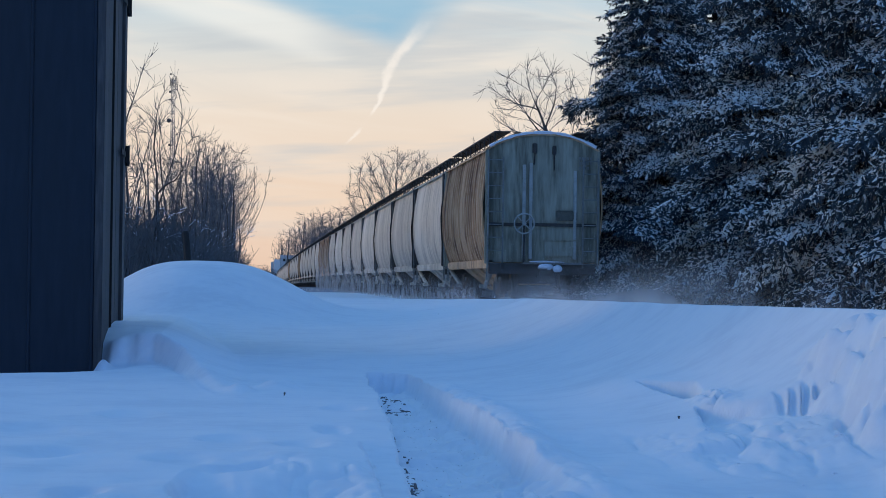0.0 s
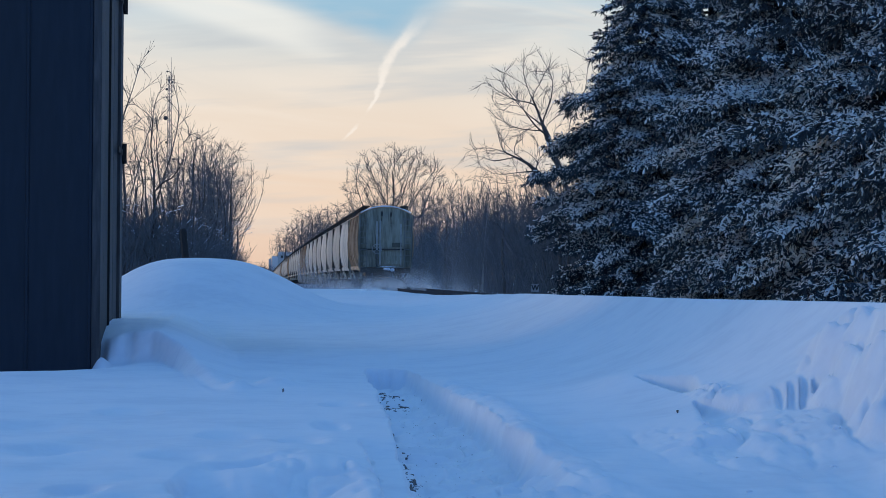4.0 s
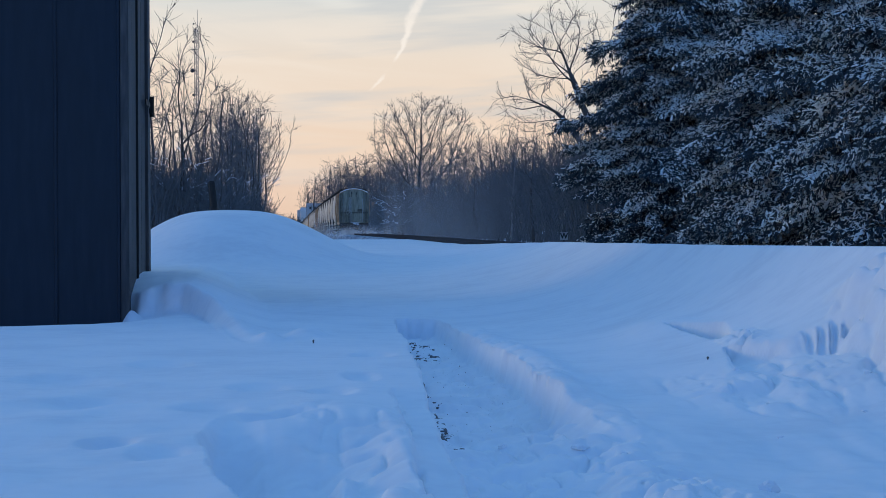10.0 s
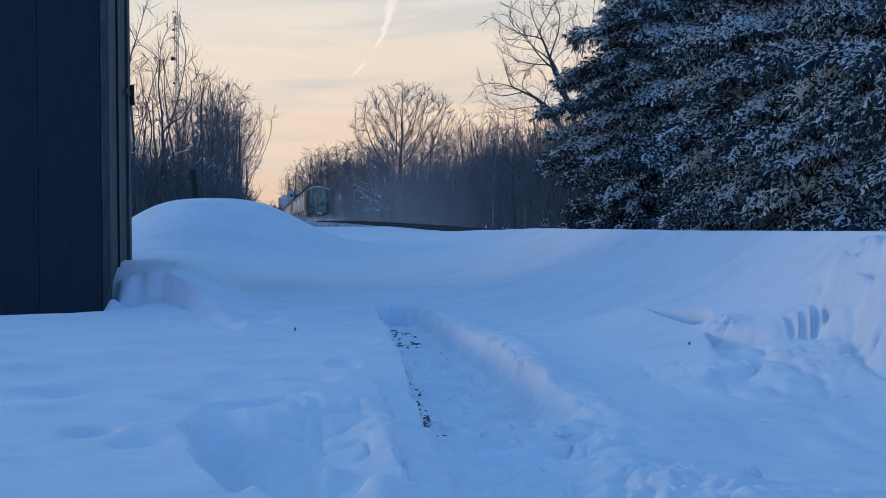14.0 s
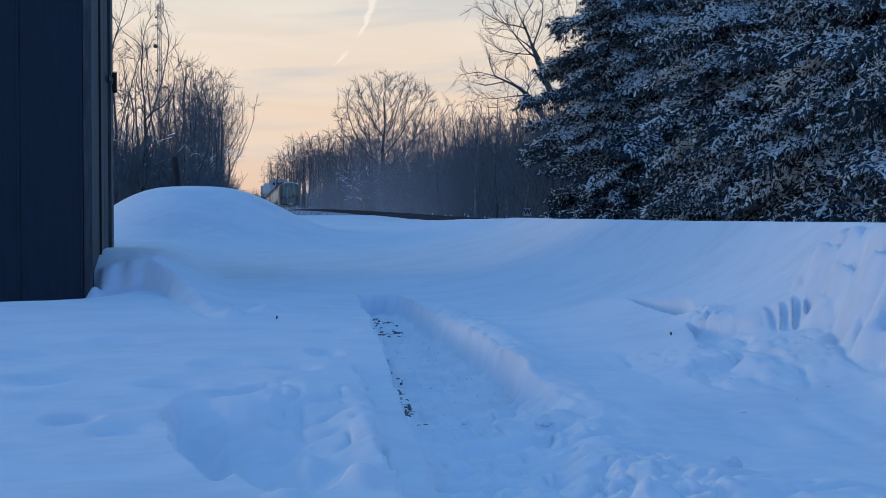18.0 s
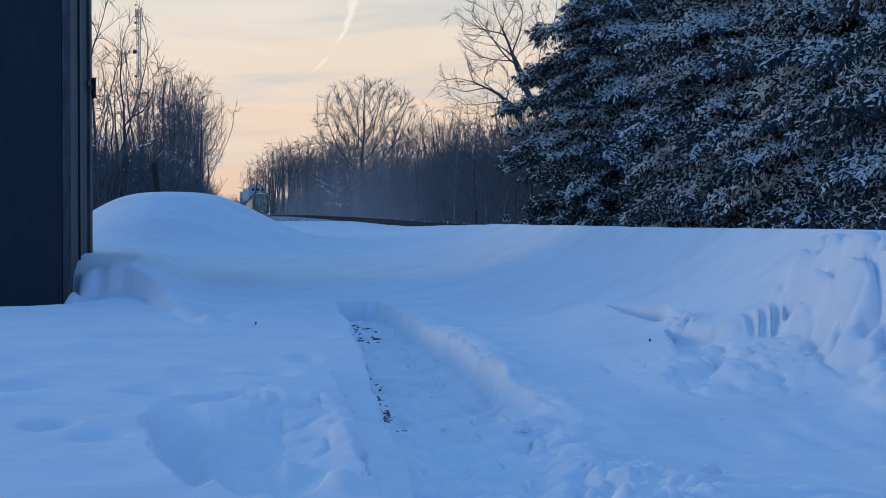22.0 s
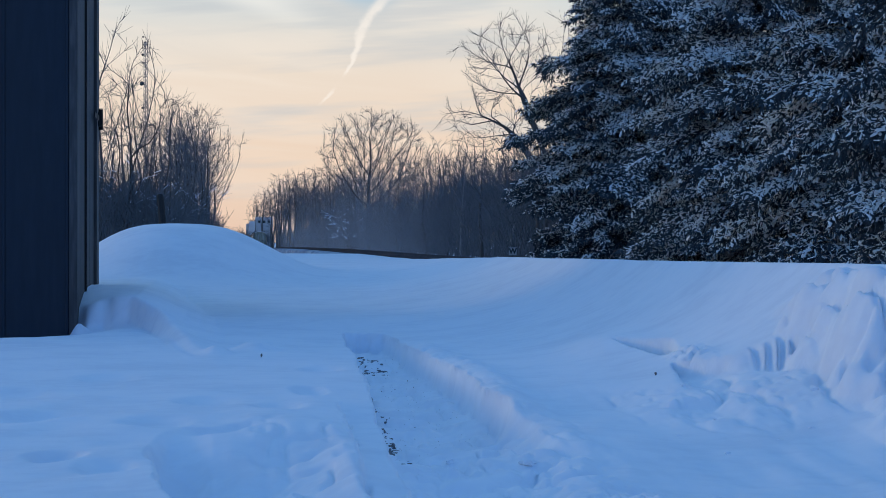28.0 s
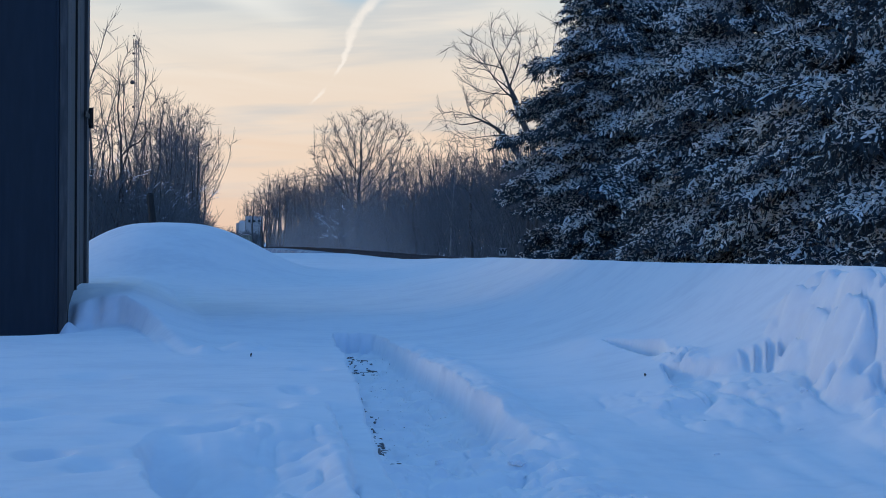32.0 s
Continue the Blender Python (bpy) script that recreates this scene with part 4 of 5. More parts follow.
def tubes(segs, mat, name, sides=5):
    """Tapered tubes along the segments, in one mesh."""
    n = len(segs)
    a = np.array([s[0] for s in segs], float)
    b = np.array([s[1] for s in segs], float)
    ra, rb = np.array([s[2] for s in segs]), np.array([s[3] for s in segs])
    d = b - a
    d /= np.maximum(np.linalg.norm(d, axis=1), 1e-9)[:, None]
    ref = np.where(np.abs(d[:, 2:3]) < 0.9, [[0.0, 0.0, 1.0]], [[1.0, 0.0, 0.0]])
    s = np.cross(d, ref)
    s /= np.linalg.norm(s, axis=1)[:, None]
    t = np.cross(d, s)
    ang = 2 * np.pi * np.arange(sides) / sides
    ring = s[:, None] * np.cos(ang)[None, :, None] + t[:, None] * np.sin(ang)[None, :, None]
    co = np.concatenate([a[:, None] + ring * ra[:, None, None], b[:, None] + ring * rb[:, None, None]], 1).reshape(-1, 3)
    off = (np.arange(n) * 2 * sides)[:, None]
    i = np.arange(sides)[None]
    j = (i + 1) % sides
    quads = np.stack([off + i, off + j, off + sides + j, off + sides + i], -1).reshape(-1, 4)
    return raw_mesh(name, co, quads, mat)


def raw_mesh(name, co, quads, mat):
    me = bpy.data.meshes.new(name)
    me.vertices.add(len(co))
    me.vertices.foreach_set("co", co.ravel())
    me.loops.add(quads.size)
    me.loops.foreach_set("vertex_index", quads.ravel())
    me.polygons.add(len(quads))
    me.polygons.foreach_set("loop_start", np.arange(len(quads)) * 4)
    me.polygons.foreach_set("use_smooth", np.ones(len(quads), bool))
    me.materials.append(mat)
    me.update(calc_edges=True)
    return me


def build_tree(seed, height, kids, trunk_r, label, bark=None, first=0.3, lean=0.0, snow=0.0, thin=0.012, reach=0.5, rise=0.06, fork=(0.45, 0.95), stems=1, snow_top=0.6, bole=0.86):
    rng = np.random.default_rng(seed)
    tree = tagged(new("bare_tree"), label, "tree")
    segs = []
    for i in range(stems):
        part_segs = limbs(rng, height * (1 if i == 0 else rng.uniform(0.65, 0.95)), kids, trunk_r, lean + (rng.normal(0, 0.22) if i else 0), first, thin, reach, rise, fork, bole)
        if i:
            shift = Vector((rng.normal(0, 0.35), rng.normal(0, 0.35), 0))
            part_segs = [(a + shift, b + shift, ra, rb, lv) for a, b, ra, rb, lv in part_segs]
        segs += part_segs
        child("trunk", tubes([s for s in part_segs if s[4] == 0], bark or BARK, "trunk", 8), tree)
    big = [s for s in segs if s[4] == 1]
    child("branchwork", tubes(big, bark or BARK, "branchwork", 5), tree, label="main boughs")["kind"] = "stuff"
    child("crown", tubes([s for s in segs if s[4] > 1], TWIG, "crown", 3), tree)["kind"] = "stuff"
    if snow:
        caps = []
        for a, b, ra, rb, lv in segs:
            if lv in (1, 2, 3) and abs((b - a).normalized().z) < 0.72 and rng.random() < snow and a.z < height * snow_top:
                u_ = Vector((0, 0, 1))
                caps.append((a + u_ * ra * 0.9, b + u_ * rb * 0.9, ra * 0.6 + 0.008, rb * 0.6 + 0.008, 0))
        if caps:
            child("branch_snow", tubes(caps, BRANCH_SNOW, "branch_snow", 4), tree, label="snow lying on the branches")["kind"] = "stuff"
    return tree


def colonise(rng, cloud, trunk, step, kill=1.6, see=9.0, rounds=140, rise=0.12, keep_on=0.9):
    """Lets a tree grow from its trunk towards a cloud of points, as shoots grow towards light."""
    nodes, parent = [np.array(p, float) for p in trunk], [-1] + list(range(len(trunk) - 1))
    left, born = cloud.copy(), [0] * len(trunk)
    near, dist = np.zeros(len(left), int), np.full(len(left), 1e9)
    fresh = 0
    for _ in range(rounds):
        new_ = np.array(nodes[fresh:])
        dd = np.linalg.norm(left[:, None] - new_[None], axis=2)
        k_ = dd.argmin(1)
        best = dd[np.arange(len(left)), k_]
        better = best < dist
        near[better], dist[better] = k_[better] + fresh, best[better]
        keep = dist > kill * step
        left, near, dist = left[keep], near[keep], dist[keep]
        fresh = len(nodes)
        pull = {}
        for i in np.nonzero(dist < see * step)[0]:
            d = (left[i] - nodes[near[i]]) / dist[i]
            pull[near[i]] = pull.get(near[i], 0) + d
        if not pull or not len(left):
            break
        for i, d in pull.items():
            if born[i] > 2:
                continue
            born[i] += 1
            born.append(0)
            d = d / (np.linalg.norm(d) + 1e-9) + rng.normal(0, 0.08, 3) + np.array([0, 0, rise])
            if parent[i] >= 0:  # limbs keep their line
                d = d + keep_on * (nodes[i] - nodes[parent[i]]) / step
            nodes.append(nodes[i] + step * d / (np.linalg.norm(d) + 1e-9))
            parent.append(i)
        if len(nodes) == fresh:
            break
    return np.array(nodes), np.array(parent)


def grown_tree(seed, label, clouds, trunks, step, tip, stout, shoots=2, shoot=0.6, snow=0.0, snow_top=0.5, name="bare_tree", power=2.35):
    """A bare tree with a natural crown: each stem of trunks fills its own cloud."""
    rng = np.random.default_rng(seed)
    tree = tagged(new(name), label, "tree")
    main, big, fine, caps = [], [], [], []
    high = max(c[:, 2].max() for c in clouds)
    for cloud, trunk in zip(clouds, trunks):
        nodes, parent = colonise(rng, cloud, trunk, step)
        n = len(nodes)
        flow = np.zeros(n)
        kids = np.bincount(parent[1:], minlength=n)
        rad = np.zeros(n)
        for i in range(n - 1, -1, -1):
            if not kids[i]:
                flow[i] = tip ** power
            rad[i] = flow[i] ** (1 / power)
            if parent[i] >= 0:
                flow[parent[i]] += flow[i]
        rad *= np.interp(rad, [tip, rad[0]], [1.0, stout / rad[0]])
        stem = []
        for i in range(1, n):
            a, b = Vector(nodes[parent[i]]), Vector(nodes[i])
            seg = (a, b, min(rad[parent[i]], rad[i] * 1.35), rad[i], 1)
            (stem if i < len(trunk) or rad[i] > 0.55 * stout else big if rad[i] > 2.6 * tip else fine).append(seg)
            if rad[i] < 2.2 * tip:
                for _ in range(shoots if kids[i] else shoots + 2):
                    d = ((b - a).normalized() * 0.9 + Vector(rng.normal(0, 0.36, 3)) + Vector((0, 0, 0.16))).normalized()
                    q = a.lerp(b, rng.random())
                    m_ = q + d * shoot * rng.uniform(0.3, 0.6)
                    e = m_ + (d + Vector(rng.normal(0, 0.2, 3)) + Vector((0, 0, 0.15))).normalized() * shoot * rng.uniform(0.3, 0.6)
                    fine += [(q, m_, tip * 0.85, tip * 0.7, 2), (m_, e, tip * 0.7, tip * 0.45, 2)]
        child("trunk", tubes(stem, BARK, "trunk", 8), tree)
        main += stem
    for a, b, ra, rb, lv in big + fine:
        if rng.random() < snow and a.z < high * snow_top and abs((b - a).normalized().z) < 0.75:
            caps.append((a + Vector((0, 0, ra * 0.9)), b + Vector((0, 0, rb * 0.9)), ra * 0.6 + 0.008, rb * 0.6 + 0.008, 0))
    child("branchwork", tubes(big, BARK, "branchwork", 5), tree, label="main boughs")["kind"] = "stuff"
    child("crown", tubes(fine, TWIG, "crown", 3), tree)["kind"] = "stuff"
    if caps:
        child("branch_snow", tubes(caps, BRANCH_SNOW, "branch_snow", 4), tree, label="snow lying on the branches")["kind"] = "stuff"
    return tree


def egg(rng, n, cx, cz, rx, rz, low=0.0, skin=0.45):
    """Points in an egg-shaped crown, denser towards its skin."""
    d = rng.normal(size=(n, 3))
    d /= np.linalg.norm(d, axis=1)[:, None]
    p = d * (rng.random(n) ** skin)[:, None] * np.array([rx, rx * 0.85, rz]) + np.array([cx, 0, cz])
    return p[p[:, 2] > low]


def fan(rng, n, high, wide, lean):
    """Points of a crown that spreads from near the ground, ragged on top."""
    f = rng.random(n) ** 0.7
    a = rng.uniform(0, 2 * math.pi, n)
    r = wide * np.sqrt(rng.random(n)) * (0.18 + 0.82 * f) * np.where(f > 0.75, 1.0 - 0.75 * (f - 0.75) / 0.25, 1.0)
    top = high * (1 + 0.10 * np.sin(3 * a + lean * 20))
    return np.stack([r * np.cos(a) + lean * f * high, r * np.sin(a) * 0.8, 0.7 + f * (top - 0.7)], -1)


def top_of(tree):
    """How high a tree reaches above its foot."""
    return max(v.co.z for o in tree.children for v in o.data.vertices)


def set_down(tree, x, y, turn=0.0, size=1.0):
    tree.matrix_basis = pose(x, y, floor_at(x, y) - 0.15, 0, 0, turn) @ Matrix.Scale(size, 4)


def plant(master, places, group):
    """The master stands at the first place, copies of it at the others."""
    for i, (x, y, turn, size) in enumerate(places):
        ob = master if i == 0 else copy_thing(master, Matrix())
        set_down(ob, x, y, turn, size)
        tagged(ob, group=group)


WOOD_LABEL = "bare grey-brown tree in the dense wood by the railway"
rng = np.random.default_rng(5)
# how steeply the tops of the trees are seen from the yard, along the bearing
RIGHT_LINE = ((0.004, 0.012), (0.012, 0.018), (0.02, 0.023), (0.05, 0.029), (0.071, 0.037), (0.096, 0.043), (0.2, 0.044))
LEFT_LINE = ((-0.07, 0.084), (-0.046, 0.078), (-0.03, 0.064), (-0.012, 0.055), (-0.004, 0.042), (0.0, 0.036), (0.006, 0.018))


def skyline(x, y, line, tall_):
    """The size at which a tree of the given height just reaches the skyline of its row."""
    rise = float(np.interp(x / y, [q[0] for q in line], [q[1] for q in line]))
    foot = (0.10 if x > 4.95 else 0.36) - float(sag(np.array(y)))
    return max(0.3, (rise * y + EYE - foot) / tall_)


wood_rng = np.random.default_rng(9)
masters = []
for s, wide, cz, high in ((11, 2.5, 6.2, 3.4), (12, 2.0, 6.0, 3.6), (13, 2.9, 6.4, 3.2), (14, 1.7, 5.8, 3.8), (15, 2.2, 5.4, 4.2)):
    stem = [(0.2 * math.sin(z * 0.7 + s), 0.1 * math.sin(z + s), z) for z in np.arange(0, cz - high + 2.0, 0.4)]
    masters.append(grown_tree(s, WOOD_LABEL, [egg(wood_rng, 150, 0.0, cz, wide, high, 1.6, 0.6)], [stem], 0.50, 0.013, 0.12, 1, 0.8))
slots = []
for i in range(150):
    y = 112 + 620 * rng.random() ** 1.5
    x = 13.2 + rng.random() ** 1.3 * 13.0 + 0.008 * (y - 112)
    slots.append((x, y, rng.uniform(0, 360), skyline(x, y, RIGHT_LINE, 9.6) * rng.uniform(0.78, 1.08)))
for i in range(60):
    y = 560 + 1000 * rng.random()
    x = 12.5 + rng.random() * 26
    slots.append((x, y, rng.uniform(0, 360), skyline(x, y, RIGHT_LINE, 9.3) * rng.uniform(0.8, 1.1)))
for i in range(24):
    y = 450 + 900 * rng.random()
    x = -5.0 - rng.random() * 22
    slots.append((x, y, rng.uniform(0, 360), skyline(x, y, LEFT_LINE, 9.3) * rng.uniform(0.6, 0.9)))
for i, m in enumerate(masters):
    plant(m, slots[i::len(masters)], "trees of the wood beside the railway")

# trees that stand out
crown_rng = np.random.default_rng(77)
oak = grown_tree(31, "large spreading bare tree rising above the wood", [egg(crown_rng, 1500, 0.4, 9.9, 6.3, 5.5, 4.0)], [[(0.25 * math.sin(z), 0, z) for z in np.arange(0, 4.6, 0.5)]], 0.40, 0.016, 0.36, 2, 0.9)
set_down(oak, 16.5, 305, 0, 1.08)
def bough(x0, x1, high):
    """A leaning stem from the ground to the height at which it forks."""
    return [(x0 + (x1 - x0) * (z / high) ** 1.3 + 0.06 * math.sin(z), 0.2 * math.sin(z * 0.5), z) for z in np.arange(0, high, 0.42)]


tall = grown_tree(33, "tall bare tree with long reaching limbs beside the spruces",
                  [egg(crown_rng, 220, -3.6, 8.0, 2.6, 1.7, 5.6), egg(crown_rng, 330, -2.4, 11.4, 2.9, 2.7, 7.0), egg(crown_rng, 330, 0.4, 12.6, 2.6, 3.0, 7.5)],
                  [bough(0.9, -0.9, 5.6), bough(1.1, -0.3, 6.2), bough(1.3, 0.9, 6.4)], 0.38, 0.011, 0.17, 2, 0.8)
set_down(tall, 18.0, 148)
tall2 = grown_tree(36, "tall bare tree with long reaching limbs beside the spruces", [egg(crown_rng, 500, 0.2, 9.8, 3.3, 5.6, 4.6)], [[(0.15 * math.sin(z * 0.8), 0, z) for z in np.arange(0, 5.6, 0.45)]], 0.42, 0.011, 0.28, 2, 0.8)
set_down(tall2, 20.2, 153)
for s, x, y, h in ((41, 15.0, 132, 7.0), (42, 13.4, 126, 6.0), (43, 12.7, 145, 6.0)):
    t = build_tree(s, h, (10, 4, 3), 0.06, "slender pale-barked tree at the edge of the wood", bark=PALE_BARK, first=0.3, reach=0.35, lean=0.06)
    set_down(t, x, y)
for s, x, y in ((51, 12.1, 255), (52, 12.4, 268)):
    t = build_tree(s, 5.0, (9, 4, 3), 0.05, "low snow-laden shrub at the foot of the wood", first=0.1, snow=0.45, lean=-0.3, reach=0.6, snow_top=0.9)
    set_down(t, x, y)

# the hedge on the other side
LEFT_LABEL = "bare many-stemmed tree in the overgrown hedge along the railway"
lefts = []
for i, lean in enumerate((0.06, -0.05, 0.14)):
    pair = [fan(crown_rng, 150, 7.6, 3.0, lean), fan(crown_rng, 110, 5.6, 2.6, -1.6 * lean)]
    stems = [[(0.03 * z, 0, z) for z in np.arange(0, 1.3, 0.3)], [(0.35 - 0.04 * z, 0.3, z) for z in np.arange(0, 1.1, 0.3)]]
    lefts.append(grown_tree(61 + i, LEFT_LABEL, pair, stems, 0.30, 0.0085, 0.085, 1, 0.60, snow=0.4, snow_top=0.42))
LEFT_TOP = max(top_of(t) for t in lefts)
slots = []
for i in range(19):
    y = 92 + 330 * rng.random() ** 1.6
    edge = -0.8 - 0.004 * (y - 92)
    x = edge - 0.4 - rng.random() * 7.0
    slots.append((x, y, rng.uniform(0, 360), skyline(x, y, LEFT_LINE, LEFT_TOP) * rng.uniform(0.62, 1.12)))
for i, m in enumerate(lefts):
    plant(m, slots[i::3], "trees of the hedge along the railway")


def thicket(name, count, spot, tall_range, r, label, seed):
    """Undergrowth: thousands of thin stems that fork once or twice."""
    g = np.random.default_rng(seed)
    segs = []
    for i in range(count):
        x, y, top = spot(g)
        z = floor_at_fast(x, y)
        h = g.uniform(*tall_range) * top
        a = Vector((x, y, z - 0.1))
        d = Vector((g.normal(0, 0.30), g.normal(0, 0.30), 1)).normalized()
        b = a + d * h * 0.55
        segs.append((a, b, r, r * 0.7, 0))
        for k_ in range(3):
            e = b + (d + Vector(g.normal(0, 0.38, 3))).normalized() * h * g.uniform(0.3, 0.5)
            segs.append((b, e, r * 0.65, r * 0.3, 1))
            for j_ in range(2):
                m_ = b.lerp(e, g.uniform(0.3, 0.9))
                segs.append((m_, m_ + (d + Vector(g.normal(0, 0.7, 3))).normalized() * h * g.uniform(0.12, 0.28), r * 0.45, r * 0.25, 2))
    return tagged(new(name, tubes(segs, TWIG, name, 3)), label, "undergrowth", kind="stuff")


def floor_at_fast(x, y):
    return (0.16 if x > 4.95 else 0.42) - float(sag(np.array(y)))


def spot_right(g):
    y = 114 + 640 * g.random() ** 1.5
    return 12.6 + g.random() * 9.0 + 0.006 * (y - 112), y, 1.0


def spot_left(g):
    y = 90 + 420 * g.random() ** 1.6
    edge = -0.7 - 0.004 * (y - 92)
    x = edge - g.random() * 8.5
    return x, y, 0.55 + 0.45 * min(1.0, (edge - x) / 2.5)


thicket("undergrowth", 5200, spot_right, (2.4, 6.4), 0.028, "dense grey-brown undergrowth at the foot of the wood", 71)
thicket("undergrowth", 5200, spot_left, (1.9, 4.0), 0.020, "dense grey-brown brush below the hedge trees", 72)


def spot_end(g):
    return g.uniform(-30, 60), 900 + g.random() * 60, 1.0


thicket("distant_wood", 900, spot_end, (5, 9), 0.10, "far wood closing the view along the line", 73)


# ---------------------------------------------------------------- spruces
def blade(verts, faces, p, d, length, width, up_):
    side = d.cross(up_).normalized()
    b = len(verts)
    verts += [tuple(p - side * width * 0.25), tuple(p + side * width * 0.25), tuple(p + d * length * 0.55 + side * width), tuple(p + d * length), tuple(p + d * length * 0.55 - side * width)]
    faces += [(b, b + 1, b + 2, b + 4), (b + 4, b + 2, b + 3)]


def spruce_branch(seed, length, bare):
    """A drooping branch with hanging needle sprays, and the snow that lies on it."""
    g = np.random.default_rng(seed)
    verts, faces, sv, sf = [], [], [], []
    stem, p, d = [], Vector((0, 0, 0)), Vector((1, 0, 0.10)).normalized()
    n = 7
    for i in range(n + 1):
        stem.append(p.copy())
        f = i / n
        d = (d + Vector((0, g.normal(0, 0.05), -0.09 + 0.20 * max(0.0, f - 0.55)))).normalized()
        p = p + d * (length / n)
    segs = [(stem[i], stem[i + 1], 0.035 * (1 - i / n) + 0.008, 0.035 * (1 - (i + 1) / n) + 0.008, 0) for i in range(n)]
    stem_me = tubes(segs, BARK, "stem", 4)

    def lie(q, e, t0, t1, w_):
        """A strip of snow along a twig, lumpy and broken."""
        tw = (e - q).normalized()
        sd = tw.cross(Vector((0, 0, 1))).normalized()
        steps, off, ring = max(2, int((e - q).length * (t1 - t0) / 0.09)), len(sv), 4
        for j in range(steps + 1):
            f2 = j / steps
            c = q.lerp(e, t0 + (t1 - t0) * f2) + Vector((g.normal(0, 0.024), g.normal(0, 0.024), 0.03 + g.normal(0, 0.018)))
            ww = w_ * (math.sin(math.pi * (0.08 + 0.84 * f2)) ** 0.6) * g.uniform(0.45, 1.35)
            for r_ in range(ring):
                an = math.pi * r_ / (ring - 1)
                sv.append(tuple(c + sd * (ww * 1.2 * math.cos(an)) + Vector((0, 0, ww * 0.8 * math.sin(an) - 0.01))))
        for j in range(steps):
            for r_ in range(ring - 1):
                b = off + j * ring + r_
                sf.append((b, b + 1, b + ring + 1, b + ring))

    count = int(26 * length / 2.6) + 8
    laden = g.uniform(0, 6.3)
    for i in range(count):
        f = 0.12 + 0.88 * (i + g.random()) / count
        k_ = min(n - 1, int(f * n))
        a = stem[k_].lerp(stem[k_ + 1], f * n - k_)
        s = 1 if i % 2 else -1
        reach = (0.85 * (1 - 0.62 * f) + 0.12) * g.uniform(0.5, 1.2) * length / 2.6
        tw = Vector((0.60 + g.normal(0, 0.2), s * 1.0, -0.10 + g.normal(0, 0.12))).normalized()
        q, e = a, a + tw * reach
        m = max(2, int(reach / 0.16))
        for j in range(m):
            c = q.lerp(e, (j + g.random()) / m)
            for _ in range(5):
                dd = (tw * 0.5 + Vector(g.normal(0, 0.38, 3)) + Vector((0.15, 0, -0.55))).normalized()
                blade(verts, faces, c, dd, g.uniform(0.12, 0.30), g.uniform(0.014, 0.028), Vector(g.normal(size=3)).normalized())
        load = 0.72 - bare + 0.45 * math.sin(laden + 5.0 * f + 0.8 * s)  # how much snow this twig bears
        if g.random() < load * 0.4:
            at = g.uniform(0.0, 0.25)
            lie(q, e, at, min(1.0, at + g.uniform(0.3, 0.7)), g.uniform(0.016, 0.032))
        lumps = int(max(0.0, load) * reach / 0.050 * g.uniform(0.6, 1.2))
        for j in range(lumps):  # lumps that hang on the tufts
            c = q.lerp(e, (j + g.random()) / lumps) + Vector((g.normal(0, 0.035), g.normal(0, 0.035), -0.01 - g.random() * 0.05))
            dd = (tw * 0.45 + Vector(g.normal(0, 0.65, 3)) + Vector((0.25, 0, -0.45))).normalized()
            lie(c, c + dd * g.uniform(0.06, 0.18), 0.0, 1.0, g.uniform(0.018, 0.038))
    for i in range(n):  # snow along the stem itself
        if g.random() < 0.75 - bare:
            lie(stem[i], stem[i + 1], 0.0, 1.0, g.uniform(0.02, 0.045))
    for j in range(24):  # tufts at the tip
        dd = Vector((1, g.normal(0, 0.6), g.normal(-0.1, 0.4))).normalized()
        blade(verts, faces, stem[-1] - Vector((g.random() * 0.3, 0, 0)), dd, g.uniform(0.15, 0.28), 0.017, Vector(g.normal(size=3)).normalized())
    return stem_me, mesh_of("needles", verts, faces, NEEDLE), mesh_of("branch_snow", sv, sf, WARM_SNOW, smooth=True)


SPRAYS = [[spruce_branch(100 + 10 * b + i, L, bare) for i, L in enumerate((1.2, 1.8, 2.4, 3.0, 3.6, 4.2))] for b, bare in enumerate((-0.30, 0.15))]


